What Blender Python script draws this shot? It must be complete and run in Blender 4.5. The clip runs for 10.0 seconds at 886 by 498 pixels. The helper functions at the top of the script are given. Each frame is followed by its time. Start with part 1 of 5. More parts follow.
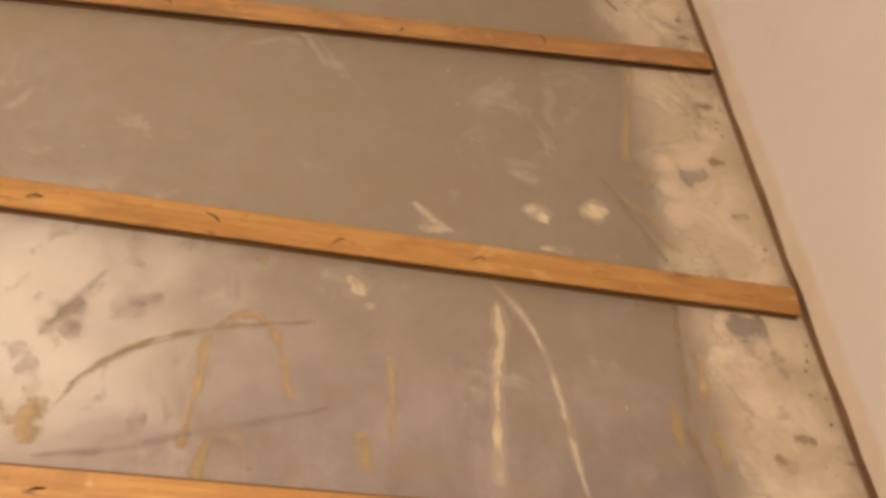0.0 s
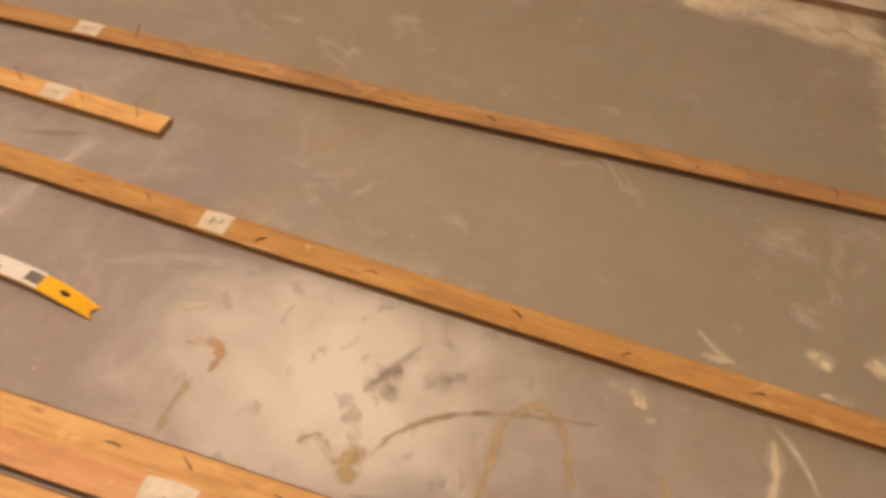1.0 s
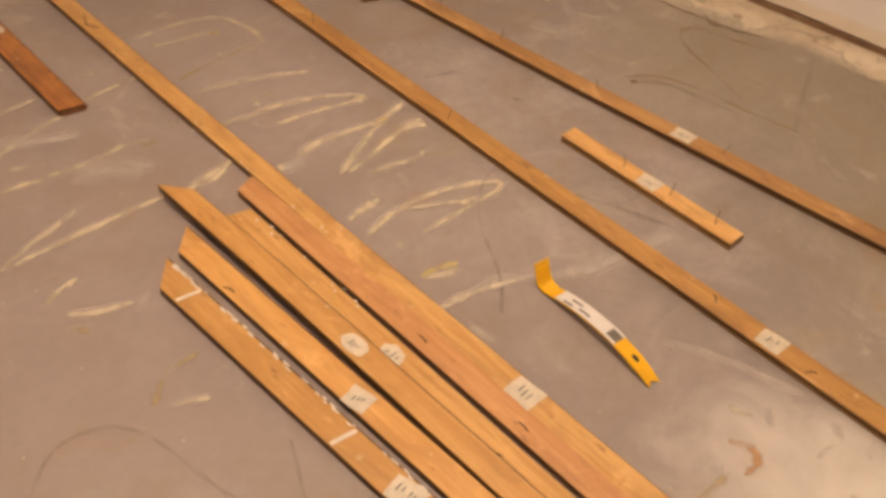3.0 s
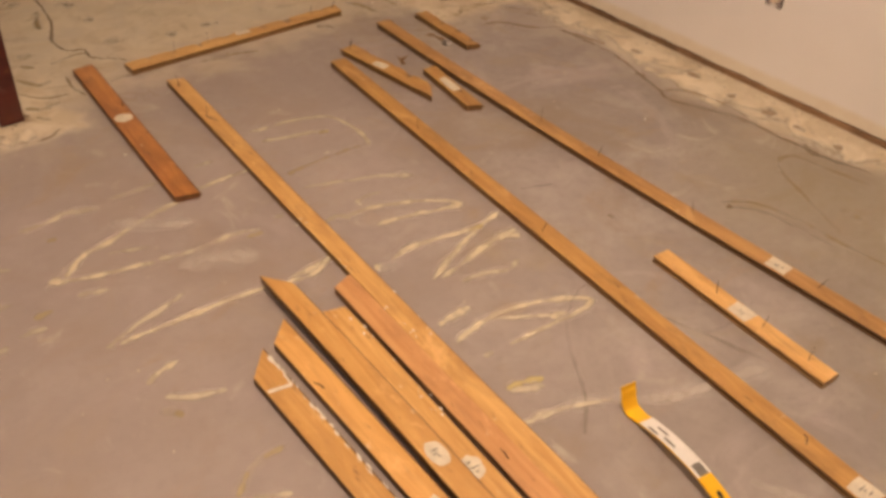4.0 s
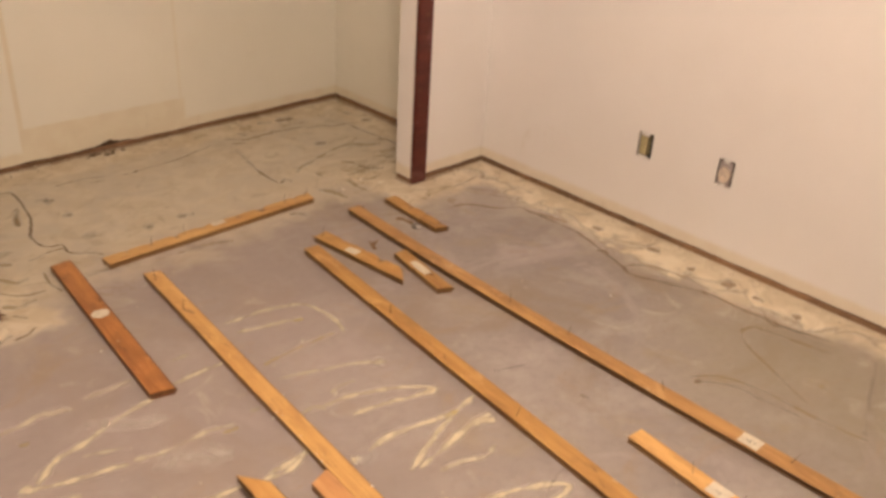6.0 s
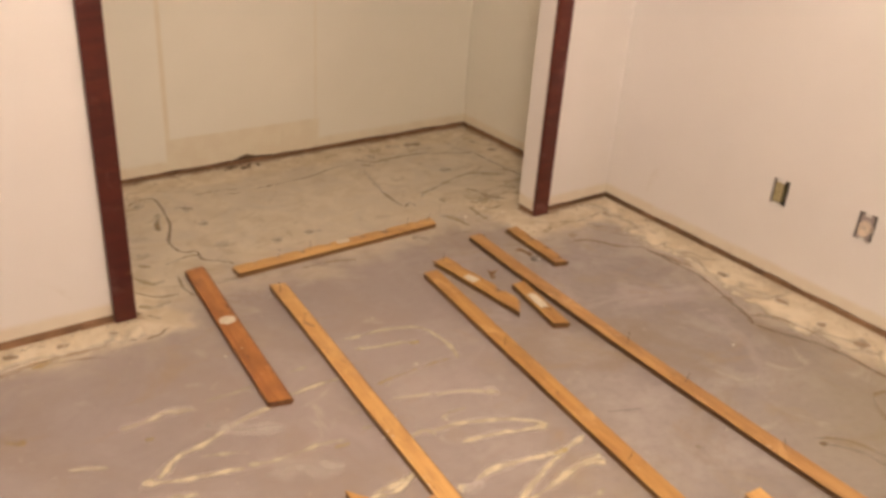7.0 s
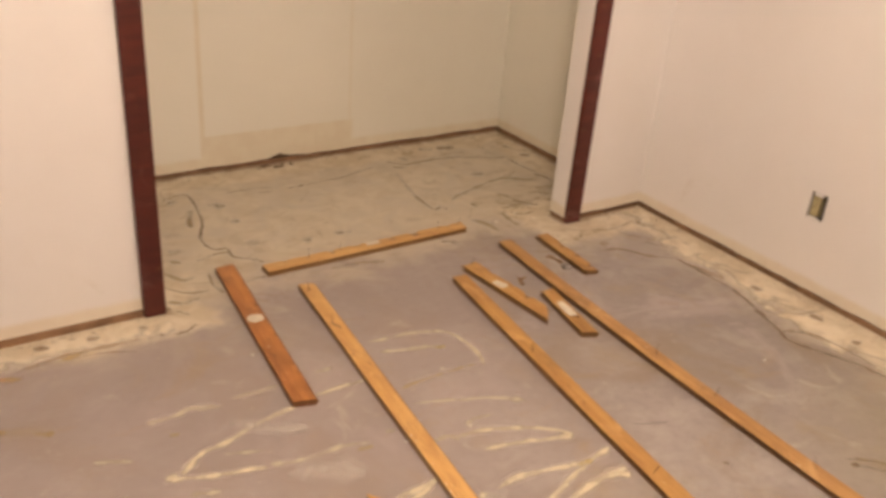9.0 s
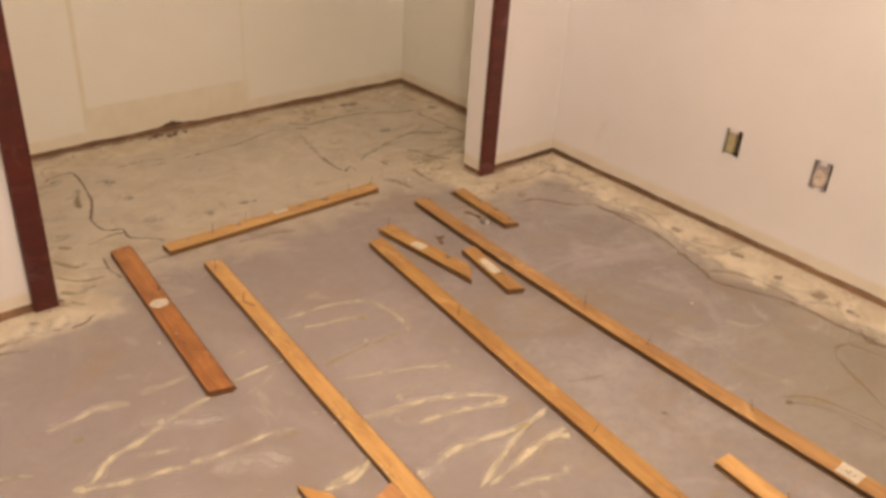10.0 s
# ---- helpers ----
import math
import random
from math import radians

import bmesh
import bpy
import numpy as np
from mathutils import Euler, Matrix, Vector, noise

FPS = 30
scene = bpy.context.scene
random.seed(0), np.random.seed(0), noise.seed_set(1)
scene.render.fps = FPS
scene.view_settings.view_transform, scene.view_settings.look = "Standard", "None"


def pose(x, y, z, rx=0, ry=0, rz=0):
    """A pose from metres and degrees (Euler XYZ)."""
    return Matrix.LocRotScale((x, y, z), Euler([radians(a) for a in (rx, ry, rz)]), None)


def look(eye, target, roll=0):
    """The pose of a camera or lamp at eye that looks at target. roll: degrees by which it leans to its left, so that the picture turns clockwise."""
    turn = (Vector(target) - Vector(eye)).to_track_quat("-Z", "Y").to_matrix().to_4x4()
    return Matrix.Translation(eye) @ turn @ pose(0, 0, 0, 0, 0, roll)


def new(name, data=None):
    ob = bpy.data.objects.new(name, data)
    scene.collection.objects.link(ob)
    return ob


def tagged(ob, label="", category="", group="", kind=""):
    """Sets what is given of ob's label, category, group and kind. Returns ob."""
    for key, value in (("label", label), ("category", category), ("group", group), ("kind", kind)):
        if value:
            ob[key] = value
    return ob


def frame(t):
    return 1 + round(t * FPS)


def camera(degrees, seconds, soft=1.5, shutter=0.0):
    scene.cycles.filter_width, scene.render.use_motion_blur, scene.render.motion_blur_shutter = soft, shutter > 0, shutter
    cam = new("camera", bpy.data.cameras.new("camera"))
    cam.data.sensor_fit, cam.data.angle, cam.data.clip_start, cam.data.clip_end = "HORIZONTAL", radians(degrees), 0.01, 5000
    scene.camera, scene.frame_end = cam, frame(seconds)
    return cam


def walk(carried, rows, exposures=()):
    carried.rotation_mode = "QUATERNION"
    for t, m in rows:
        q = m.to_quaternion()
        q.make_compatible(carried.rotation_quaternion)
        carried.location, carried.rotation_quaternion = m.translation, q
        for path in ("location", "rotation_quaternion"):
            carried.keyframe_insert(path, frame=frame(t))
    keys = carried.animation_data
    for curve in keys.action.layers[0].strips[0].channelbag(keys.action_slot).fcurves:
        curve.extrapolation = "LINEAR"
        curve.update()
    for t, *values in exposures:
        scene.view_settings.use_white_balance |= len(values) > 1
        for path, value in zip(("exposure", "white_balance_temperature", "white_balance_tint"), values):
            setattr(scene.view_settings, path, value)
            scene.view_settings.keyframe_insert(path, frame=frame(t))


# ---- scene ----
cam = camera(54.2, 10.0, soft=3.4, shutter=0.3)
PATH = [
    (0, (-0.623, -0.556, 1.059), (0.563, -0.938, -0.505), 17.7),
    (0.5, (-0.628, -0.503, 1.101), (0.643, -0.636, -0.438), 12.6),
    (1, (-0.713, -0.396, 1.124), (0.639, -0.293, -0.346), 9.8),
    (1.5, (-0.803, -0.262, 1.146), (0.572, -0.025, -0.287), 9.7),
    (2, (-0.883, -0.17, 1.161), (0.459, 0.299, -0.247), 8.8),
    (2.5, (-0.933, -0.153, 1.176), (0.259, 0.627, -0.228), 3.9),
    (3, (-0.971, -0.116, 1.208), (0.153, 0.787, -0.178), 4.8),
    (3.2, (-0.978, -0.12, 1.207), (0.137, 0.857, -0.134), 4.7),
    (4.3, (-0.995, -0.076, 1.297), (0.096, 1.081, 0.085), 4.2),
    (4.5, (-0.991, -0.083, 1.311), (0.123, 1.1, 0.144), 3.7),
    (5, (-1.002, -0.072, 1.312), (0.225, 1.105, 0.259), 4.7),
    (5.2, (-1.007, -0.074, 1.311), (0.25, 1.106, 0.297), 4.7),
    (6.3, (-0.998, -0.076, 1.363), (0.239, 1.196, 0.439), 3.3),
    (6.5, (-1.008, -0.063, 1.36), (0.193, 1.252, 0.45), 3.5),
    (7, (-1.024, -0.06, 1.356), (0.053, 1.364, 0.457), 4.0),
    (7.5, (-1.044, -0.062, 1.353), (-0.084, 1.442, 0.449), 4.5),
    (8, (-1.054, -0.061, 1.353), (-0.203, 1.507, 0.45), 4.1),
    (8.5, (-1.03, -0.065, 1.351), (-0.162, 1.494, 0.447), 4.1),
    (9, (-1.015, -0.052, 1.355), (0.006, 1.415, 0.457), 4.7),
    (9.5, (-1.009, -0.011, 1.351), (0.162, 1.322, 0.429), 5.7),
    (10, (-0.954, 0.062, 1.318), (0.208, 1.362, 0.337), 3.8),
]
EXPOSURES = [(0, -0.11, 6850, 12), (1.5, -0.19, 7050, 13.5), (3, -0.26, 7250, 14.5), (4.5, -0.09, 7000, 13), (6.5, 0.08, 6500, 10), (10, 0.08, 6500, 10)]
walk(cam, [(t, look(eye, target, roll)) for t, eye, target, roll in PATH], EXPOSURES)

# ---------- light: a warm ceiling bulb in the room, dim fill light added in the next room ---
world = bpy.data.worlds.new("world")
scene.world = world
world.use_nodes = True
world.node_tree.nodes["Background"].inputs[0].default_value = (1.0, 0.8, 0.6, 1)
world.node_tree.nodes["Background"].inputs[1].default_value = 0.02


def bulb(name, place, watts, radius, colour):
    data = bpy.data.lights.new(name, "POINT")
    data.energy, data.shadow_soft_size, data.color = watts, radius, colour
    ob = new(name, data)
    ob.location = place
    return ob


WARM = (1.0, 0.79, 0.62)
bulb("room_bulb", (-0.28, 0.58, 2.28), 100, 0.16, WARM)
# unseen fill lamp, added to brighten the next room
bulb("hall_fill", (-1.5, 3.7, 2.2), 22, 0.16, (1.0, 0.78, 0.66))


# ---------- materials ----------
def shader(name):
    m = bpy.data.materials.new(name)
    m.use_nodes = True
    nt = m.node_tree
    return m, nt, nt.nodes["Principled BSDF"]


def nod(nt, kind, **sets):
    n = nt.nodes.new("ShaderNode" + kind)
    for key, value in sets.items():
        if key == "operation":
            n.operation = value
        elif key == "data_type":
            n.data_type = value
    return n


def put(nt, socket, value):
    if hasattr(value, "is_output"):
        nt.links.new(value, socket)
    elif isinstance(value, (tuple, list)) and len(value) == 3 and socket.type == "RGBA":
        socket.default_value = (*value, 1)
    else:
        socket.default_value = value


def calc(nt, op, a, b=0.0, c=0.0, clamp=False):
    n = nod(nt, "Math", operation=op)
    n.use_clamp = clamp
    for i, v in enumerate((a, b, c)):
        put(nt, n.inputs[i], v)
    return n.outputs[0]


def blend(nt, fac, a, b):
    n = nod(nt, "Mix", data_type="RGBA")
    put(nt, n.inputs[0], fac)
    put(nt, n.inputs[6], a)
    put(nt, n.inputs[7], b)
    return n.outputs[2]


def grain(nt, vec, scale, detail=4.0, rough=0.55, stretch=None, warp=0.0):
    if stretch:
        mp = nod(nt, "Mapping")
        put(nt, mp.inputs[0], vec)
        mp.inputs[3].default_value = stretch
        vec = mp.outputs[0]
    n = nod(nt, "TexNoise")
    put(nt, n.inputs["Vector"], vec)
    for key, v in (("Scale", scale), ("Detail", detail), ("Roughness", rough), ("Distortion", warp)):
        n.inputs[key].default_value = v
    return n.outputs["Fac"]


def step(nt, v, lo, hi):
    n = nod(nt, "MapRange")
    n.interpolation_type = "SMOOTHSTEP"
    put(nt, n.inputs[0], v)
    n.inputs[1].default_value, n.inputs[2].default_value = lo, hi
    return n.outputs[0]


def relief(nt, bsdf, height, distance, strength=1.0):
    n = nod(nt, "Bump")
    n.inputs["Strength"].default_value = strength
    n.inputs["Distance"].default_value = distance
    put(nt, n.inputs["Height"], height)
    put(nt, bsdf.inputs["Normal"], n.outputs[0])


def coords(nt):
    return nod(nt, "TexCoord").outputs["Object"]


def plain(name, colour, rough=0.5, metal=0.0, spread=0.15, scale=30.0, bump=0.0003):
    m, nt, b = shader(name)
    v = coords(nt)
    n1, n2 = grain(nt, v, scale), grain(nt, v, scale * 0.12)
    mix = calc(nt, "ADD", calc(nt, "MULTIPLY", n1, 0.5), calc(nt, "MULTIPLY", n2, 0.5))
    put(nt, b.inputs["Base Color"], blend(nt, step(nt, mix, 0.35, 0.65), tuple(c * (1 - spread) for c in colour), tuple(min(1, c * (1 + spread)) for c in colour)))
    put(nt, b.inputs["Roughness"], calc(nt, "ADD", rough - 0.08, calc(nt, "MULTIPLY", n2, 0.16)))
    b.inputs["Metallic"].default_value = metal
    relief(nt, b, n1, bump)
    return m


ROOM_R, ROOM_F, ROOM_N, CLOSET_B = 1.458, 2.16, -1.405, 3.13   # wall faces: outlets, partition, near end, closet back
OPEN_L, OPEN_R = -0.445, 1.07                                   # closet opening


def concrete():
    m, nt, b = shader("concrete_slab")
    v = coords(nt)
    sep = nod(nt, "SeparateXYZ")
    put(nt, sep.inputs[0], v)
    x, y = sep.outputs[0], sep.outputs[1]
    big, mid, fine, dust = grain(nt, v, 1.1, 5, 0.6), grain(nt, v, 5.5, 6, 0.6, warp=0.6), grain(nt, v, 38, 6, 0.65), grain(nt, v, 170, 3)
    col = blend(nt, step(nt, big, 0.33, 0.67), (0.268, 0.233, 0.220), (0.360, 0.318, 0.302))
    col = blend(nt, calc(nt, "MULTIPLY", step(nt, mid, 0.44, 0.70), 0.60), col, (0.425, 0.388, 0.365))
    col = blend(nt, calc(nt, "MULTIPLY", step(nt, fine, 0.42, 0.78), 0.35), col, (0.20, 0.18, 0.16))
    # brown and violet clouds in the cement
    cloud = grain(nt, v, 2.3, 6, 0.62, warp=1.4)
    col = blend(nt, calc(nt, "MULTIPLY", step(nt, cloud, 0.5, 0.66), 0.62), col, (0.265, 0.205, 0.150))
    col = blend(nt, calc(nt, "MULTIPLY", calc(nt, "SUBTRACT", 1.0, step(nt, cloud, 0.32, 0.46)), 0.62), col, (0.43, 0.37, 0.37))
    # trowel drags running across the slab
    drag = grain(nt, v, 3.0, 5, 0.6, stretch=(1.0, 4.5, 1.0), warp=0.8)
    col = blend(nt, calc(nt, "MULTIPLY", step(nt, drag, 0.55, 0.8), 0.35), col, (0.46, 0.425, 0.385))
    # olive and brown glue stains
    stain = grain(nt, v, 4.2, 5, 0.6, stretch=(1.3, 0.8, 1.0), warp=1.2)
    col = blend(nt, calc(nt, "MULTIPLY", step(nt, stain, 0.52, 0.72), 0.45), col, (0.335, 0.265, 0.165))
    # rosier cement towards the doorway, olive-grey beside the outlet wall
    side = calc(nt, "ADD", calc(nt, "ADD", x, calc(nt, "MULTIPLY", y, -0.6)), calc(nt, "MULTIPLY", calc(nt, "SUBTRACT", big, 0.5), 1.6))
    col = blend(nt, calc(nt, "MULTIPLY", calc(nt, "SUBTRACT", 1.0, step(nt, side, -1.1, 0.2)), 0.55), col, (0.335, 0.275, 0.262))
    col = blend(nt, calc(nt, "MULTIPLY", step(nt, side, 0.05, 0.9), 0.70), col, (0.272, 0.235, 0.163))
    # thin chalky splotches and rusty tinges
    chalk = step(nt, grain(nt, v, 6.5, 6, 0.66, warp=1.0), 0.58, 0.74)
    col = blend(nt, calc(nt, "MULTIPLY", chalk, 0.55), col, (0.50, 0.455, 0.40))
    tinge = step(nt, grain(nt, v, 3.4, 6, 0.66, stretch=(0.8, 1.5, 1.0), warp=1.6), 0.55, 0.72)
    col = blend(nt, calc(nt, "MULTIPLY", tinge, 0.55), col, (0.33, 0.245, 0.165))
    # pale worn patch
    dx, dy = calc(nt, "MULTIPLY", calc(nt, "SUBTRACT", x, 0.01), 0.95), calc(nt, "MULTIPLY", calc(nt, "SUBTRACT", y, -0.21), 0.72)
    r = calc(nt, "SQRT", calc(nt, "ADD", calc(nt, "MULTIPLY", dx, dx), calc(nt, "MULTIPLY", dy, dy)))
    r = calc(nt, "ADD", r, calc(nt, "MULTIPLY", calc(nt, "SUBTRACT", grain(nt, v, 7, 4, 0.5, warp=0.8), 0.5), 0.30))
    worn = calc(nt, "SUBTRACT", 1.0, step(nt, r, 0.0, 0.30))
    dabs = calc(nt, "MULTIPLY", step(nt, grain(nt, v, 15, 3, 0.5, stretch=(1.0, 1.6, 1.0), warp=0.6), 0.58, 0.70), 0.62)
    col = blend(nt, calc(nt, "MULTIPLY", calc(nt, "MULTIPLY", worn, 0.97), calc(nt, "SUBTRACT", 1.0, dabs)), col, (0.68, 0.655, 0.60))
    # cream filler left along the foot of the walls and all over the closet
    front = calc(nt, "MAXIMUM", calc(nt, "MAXIMUM", calc(nt, "SUBTRACT", ROOM_F, y), calc(nt, "SUBTRACT", y, ROOM_F + 0.06)), calc(nt, "MINIMUM", calc(nt, "SUBTRACT", x, OPEN_L), calc(nt, "SUBTRACT", OPEN_R, x)))
    d = calc(nt, "MINIMUM", calc(nt, "MINIMUM", calc(nt, "SUBTRACT", ROOM_R, x), calc(nt, "SUBTRACT", y, ROOM_N)), calc(nt, "MINIMUM", front, calc(nt, "SUBTRACT", CLOSET_B, y)))
    edge = calc(nt, "ADD", d, calc(nt, "MULTIPLY", calc(nt, "SUBTRACT", grain(nt, v, 7, 6, 0.65, warp=0.5), 0.5), 0.20))
    wide = calc(nt, "MULTIPLY", step(nt, calc(nt, "SUBTRACT", -0.9, y), 0.0, 0.2), 0.075)
    broad = calc(nt, "MULTIPLY", step(nt, y, 0.3, 0.9), calc(nt, "MULTIPLY", step(nt, x, -0.4, -0.1), 0.045))
    edge = calc(nt, "SUBTRACT", edge, calc(nt, "ADD", wide, broad))
    band = calc(nt, "SUBTRACT", 1.0, step(nt, edge, 0.075, 0.155))
    inside = calc(nt, "MULTIPLY", step(nt, y, 2.05, 2.3), step(nt, grain(nt, v, 4.5, 7, 0.68, warp=1.0), 0.36, 0.58))
    col = blend(nt, calc(nt, "MULTIPLY", step(nt, calc(nt, "ADD", y, calc(nt, "MULTIPLY", calc(nt, "SUBTRACT", mid, 0.5), 0.6)), 2.05, 2.4), 0.76), col, (0.565, 0.508, 0.405))
    band = calc(nt, "MAXIMUM", band, calc(nt, "MULTIPLY", inside, 0.55))
    mottle = grain(nt, v, 10, 6, 0.62, warp=0.7)
    film = calc(nt, "MULTIPLY", calc(nt, "SUBTRACT", 1.0, step(nt, edge, 0.05, 0.34)), calc(nt, "MULTIPLY", step(nt, y, 0.4, 1.3), step(nt, mid, 0.3, 0.62)))
    col = blend(nt, calc(nt, "MULTIPLY", film, 0.6), col, (0.47, 0.415, 0.335))
    cream = blend(nt, step(nt, mottle, 0.38, 0.6), (0.56, 0.475, 0.34), (0.68, 0.605, 0.475))
    cream = blend(nt, calc(nt, "MULTIPLY", step(nt, grain(nt, v, 13, 4, 0.6, warp=0.8), 0.57, 0.70), 0.35), cream, (0.32, 0.24, 0.14))
    col = blend(nt, calc(nt, "MULTIPLY", band, 0.88), col, cream)
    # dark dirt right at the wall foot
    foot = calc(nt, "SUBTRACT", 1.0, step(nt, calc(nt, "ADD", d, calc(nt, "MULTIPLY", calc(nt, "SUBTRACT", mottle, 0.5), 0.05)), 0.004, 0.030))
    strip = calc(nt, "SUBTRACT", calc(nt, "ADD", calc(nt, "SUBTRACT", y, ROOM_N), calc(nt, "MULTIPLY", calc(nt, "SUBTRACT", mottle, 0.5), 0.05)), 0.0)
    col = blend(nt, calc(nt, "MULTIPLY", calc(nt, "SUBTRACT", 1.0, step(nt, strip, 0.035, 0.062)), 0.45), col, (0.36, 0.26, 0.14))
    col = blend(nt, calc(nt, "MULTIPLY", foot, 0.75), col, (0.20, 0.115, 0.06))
    # olive-brown marbling left by the old adhesive in the closet and before it
    vein = calc(nt, "ABSOLUTE", calc(nt, "SUBTRACT", grain(nt, v, 4.2, 4, 0.55, stretch=(0.8, 1.5, 1.0), warp=1.8), 0.5))
    vein = calc(nt, "SUBTRACT", 1.0, step(nt, vein, 0.004, 0.030))
    where = calc(nt, "ADD", y, calc(nt, "ADD", calc(nt, "MULTIPLY", calc(nt, "SUBTRACT", big, 0.5), 1.2), calc(nt, "MULTIPLY", step(nt, x, 0.6, 1.0), 0.25)))
    vein = calc(nt, "MULTIPLY", vein, calc(nt, "MULTIPLY", step(nt, where, 1.95, 2.15), step(nt, grain(nt, v, 3.1, 4, 0.6), 0.42, 0.6)))
    col = blend(nt, calc(nt, "MULTIPLY", vein, calc(nt, "ADD", 0.16, calc(nt, "MULTIPLY", step(nt, calc(nt, "ABSOLUTE", calc(nt, "SUBTRACT", x, 0.35)), 0.3, 0.7), 0.5))), col, (0.25, 0.185, 0.085))
    bloom = calc(nt, "MULTIPLY", step(nt, where, 1.9, 2.15), step(nt, grain(nt, v, 6.5, 6, 0.66, stretch=(0.8, 1.4, 1.0), warp=1.3), 0.54, 0.66))
    col = blend(nt, calc(nt, "MULTIPLY", bloom, 0.26), col, (0.34, 0.265, 0.15))
    # olive specks through the closet
    speck = calc(nt, "MULTIPLY", step(nt, y, 2.0, 2.3), step(nt, grain(nt, v, 13, 3, 0.5, warp=0.4), 0.62, 0.68))
    col = blend(nt, calc(nt, "MULTIPLY", speck, 0.25), col, (0.28, 0.23, 0.14))
    put(nt, b.inputs["Base Color"], col)
    put(nt, b.inputs["Roughness"], calc(nt, "ADD", 0.40, calc(nt, "ADD", calc(nt, "MULTIPLY", fine, 0.25), calc(nt, "MULTIPLY", band, 0.25))))
    h = calc(nt, "ADD", calc(nt, "MULTIPLY", fine, 0.5), calc(nt, "ADD", calc(nt, "MULTIPLY", dust, 0.2), calc(nt, "MULTIPLY", calc(nt, "MULTIPLY", band, mottle), 2.5)))
    relief(nt, b, h, 0.0010)
    return m


CEMENT = (0.335, 0.295, 0.275)


def veil(nt, amount, colour, ground):
    """Colour of a thin translucent layer: its own, with the ground's tint coming through where it is thin."""
    n = nod(nt, "Mix", data_type="RGBA")
    n.blend_type = "ADD"
    put(nt, n.inputs[0], calc(nt, "SUBTRACT", 1.0, amount))
    put(nt, n.inputs[6], colour)
    put(nt, n.inputs[7], ground)
    return n.outputs[2]


def residue(name, colour, dark, core=0.75, halo=0.16, broken=0.5, ground=CEMENT):
    """Dried glue or a scuff: a ragged core that comes and goes along its length, and a thin film round it."""
    m, nt, b = shader(name)
    v = coords(nt)
    sep = nod(nt, "SeparateXYZ")
    put(nt, sep.inputs[0], nod(nt, "UVMap").outputs[0])
    across = calc(nt, "SUBTRACT", 1.0, calc(nt, "ABSOLUTE", calc(nt, "SUBTRACT", calc(nt, "MULTIPLY", sep.outputs[1], 2.0), 1.0)))
    n1, n2 = grain(nt, v, 34, 4, 0.6, warp=0.5), grain(nt, v, 120, 4, 0.6)
    n3 = grain(nt, v, 15, 3, 0.55, warp=0.4)
    body = calc(nt, "ADD", across, calc(nt, "MULTIPLY", calc(nt, "SUBTRACT", n1, 0.5), 1.0))
    thick = calc(nt, "MULTIPLY", step(nt, body, 0.38, 0.78), calc(nt, "ADD", 1.0 - broken, calc(nt, "MULTIPLY", step(nt, n3, 0.40, 0.58), broken)))
    thin = calc(nt, "MULTIPLY", step(nt, n3, 0.3, 0.6), halo)
    cover = calc(nt, "MULTIPLY", calc(nt, "MAXIMUM", calc(nt, "MULTIPLY", thick, core), thin), step(nt, across, 0.0, 0.45))
    grit = grain(nt, v, 300, 3, 0.6)
    amount = calc(nt, "MULTIPLY", cover, calc(nt, "ADD", 0.55, calc(nt, "MULTIPLY", grit, 0.9)), clamp=True)
    glue = blend(nt, step(nt, n2, 0.3, 0.7), dark, colour)
    # where it thins out the cement shows through it
    put(nt, b.inputs["Base Color"], veil(nt, amount, glue, ground))
    b.inputs["Roughness"].default_value = 0.65
    relief(nt, b, n2, 0.0006)
    clear = nod(nt, "BsdfTransparent")
    mix = nod(nt, "MixShader")
    put(nt, mix.inputs[0], amount)
    put(nt, mix.inputs[1], clear.outputs[0])
    put(nt, mix.inputs[2], b.outputs[0])
    put(nt, nt.nodes["Material Output"].inputs[0], mix.outputs[0])
    return m


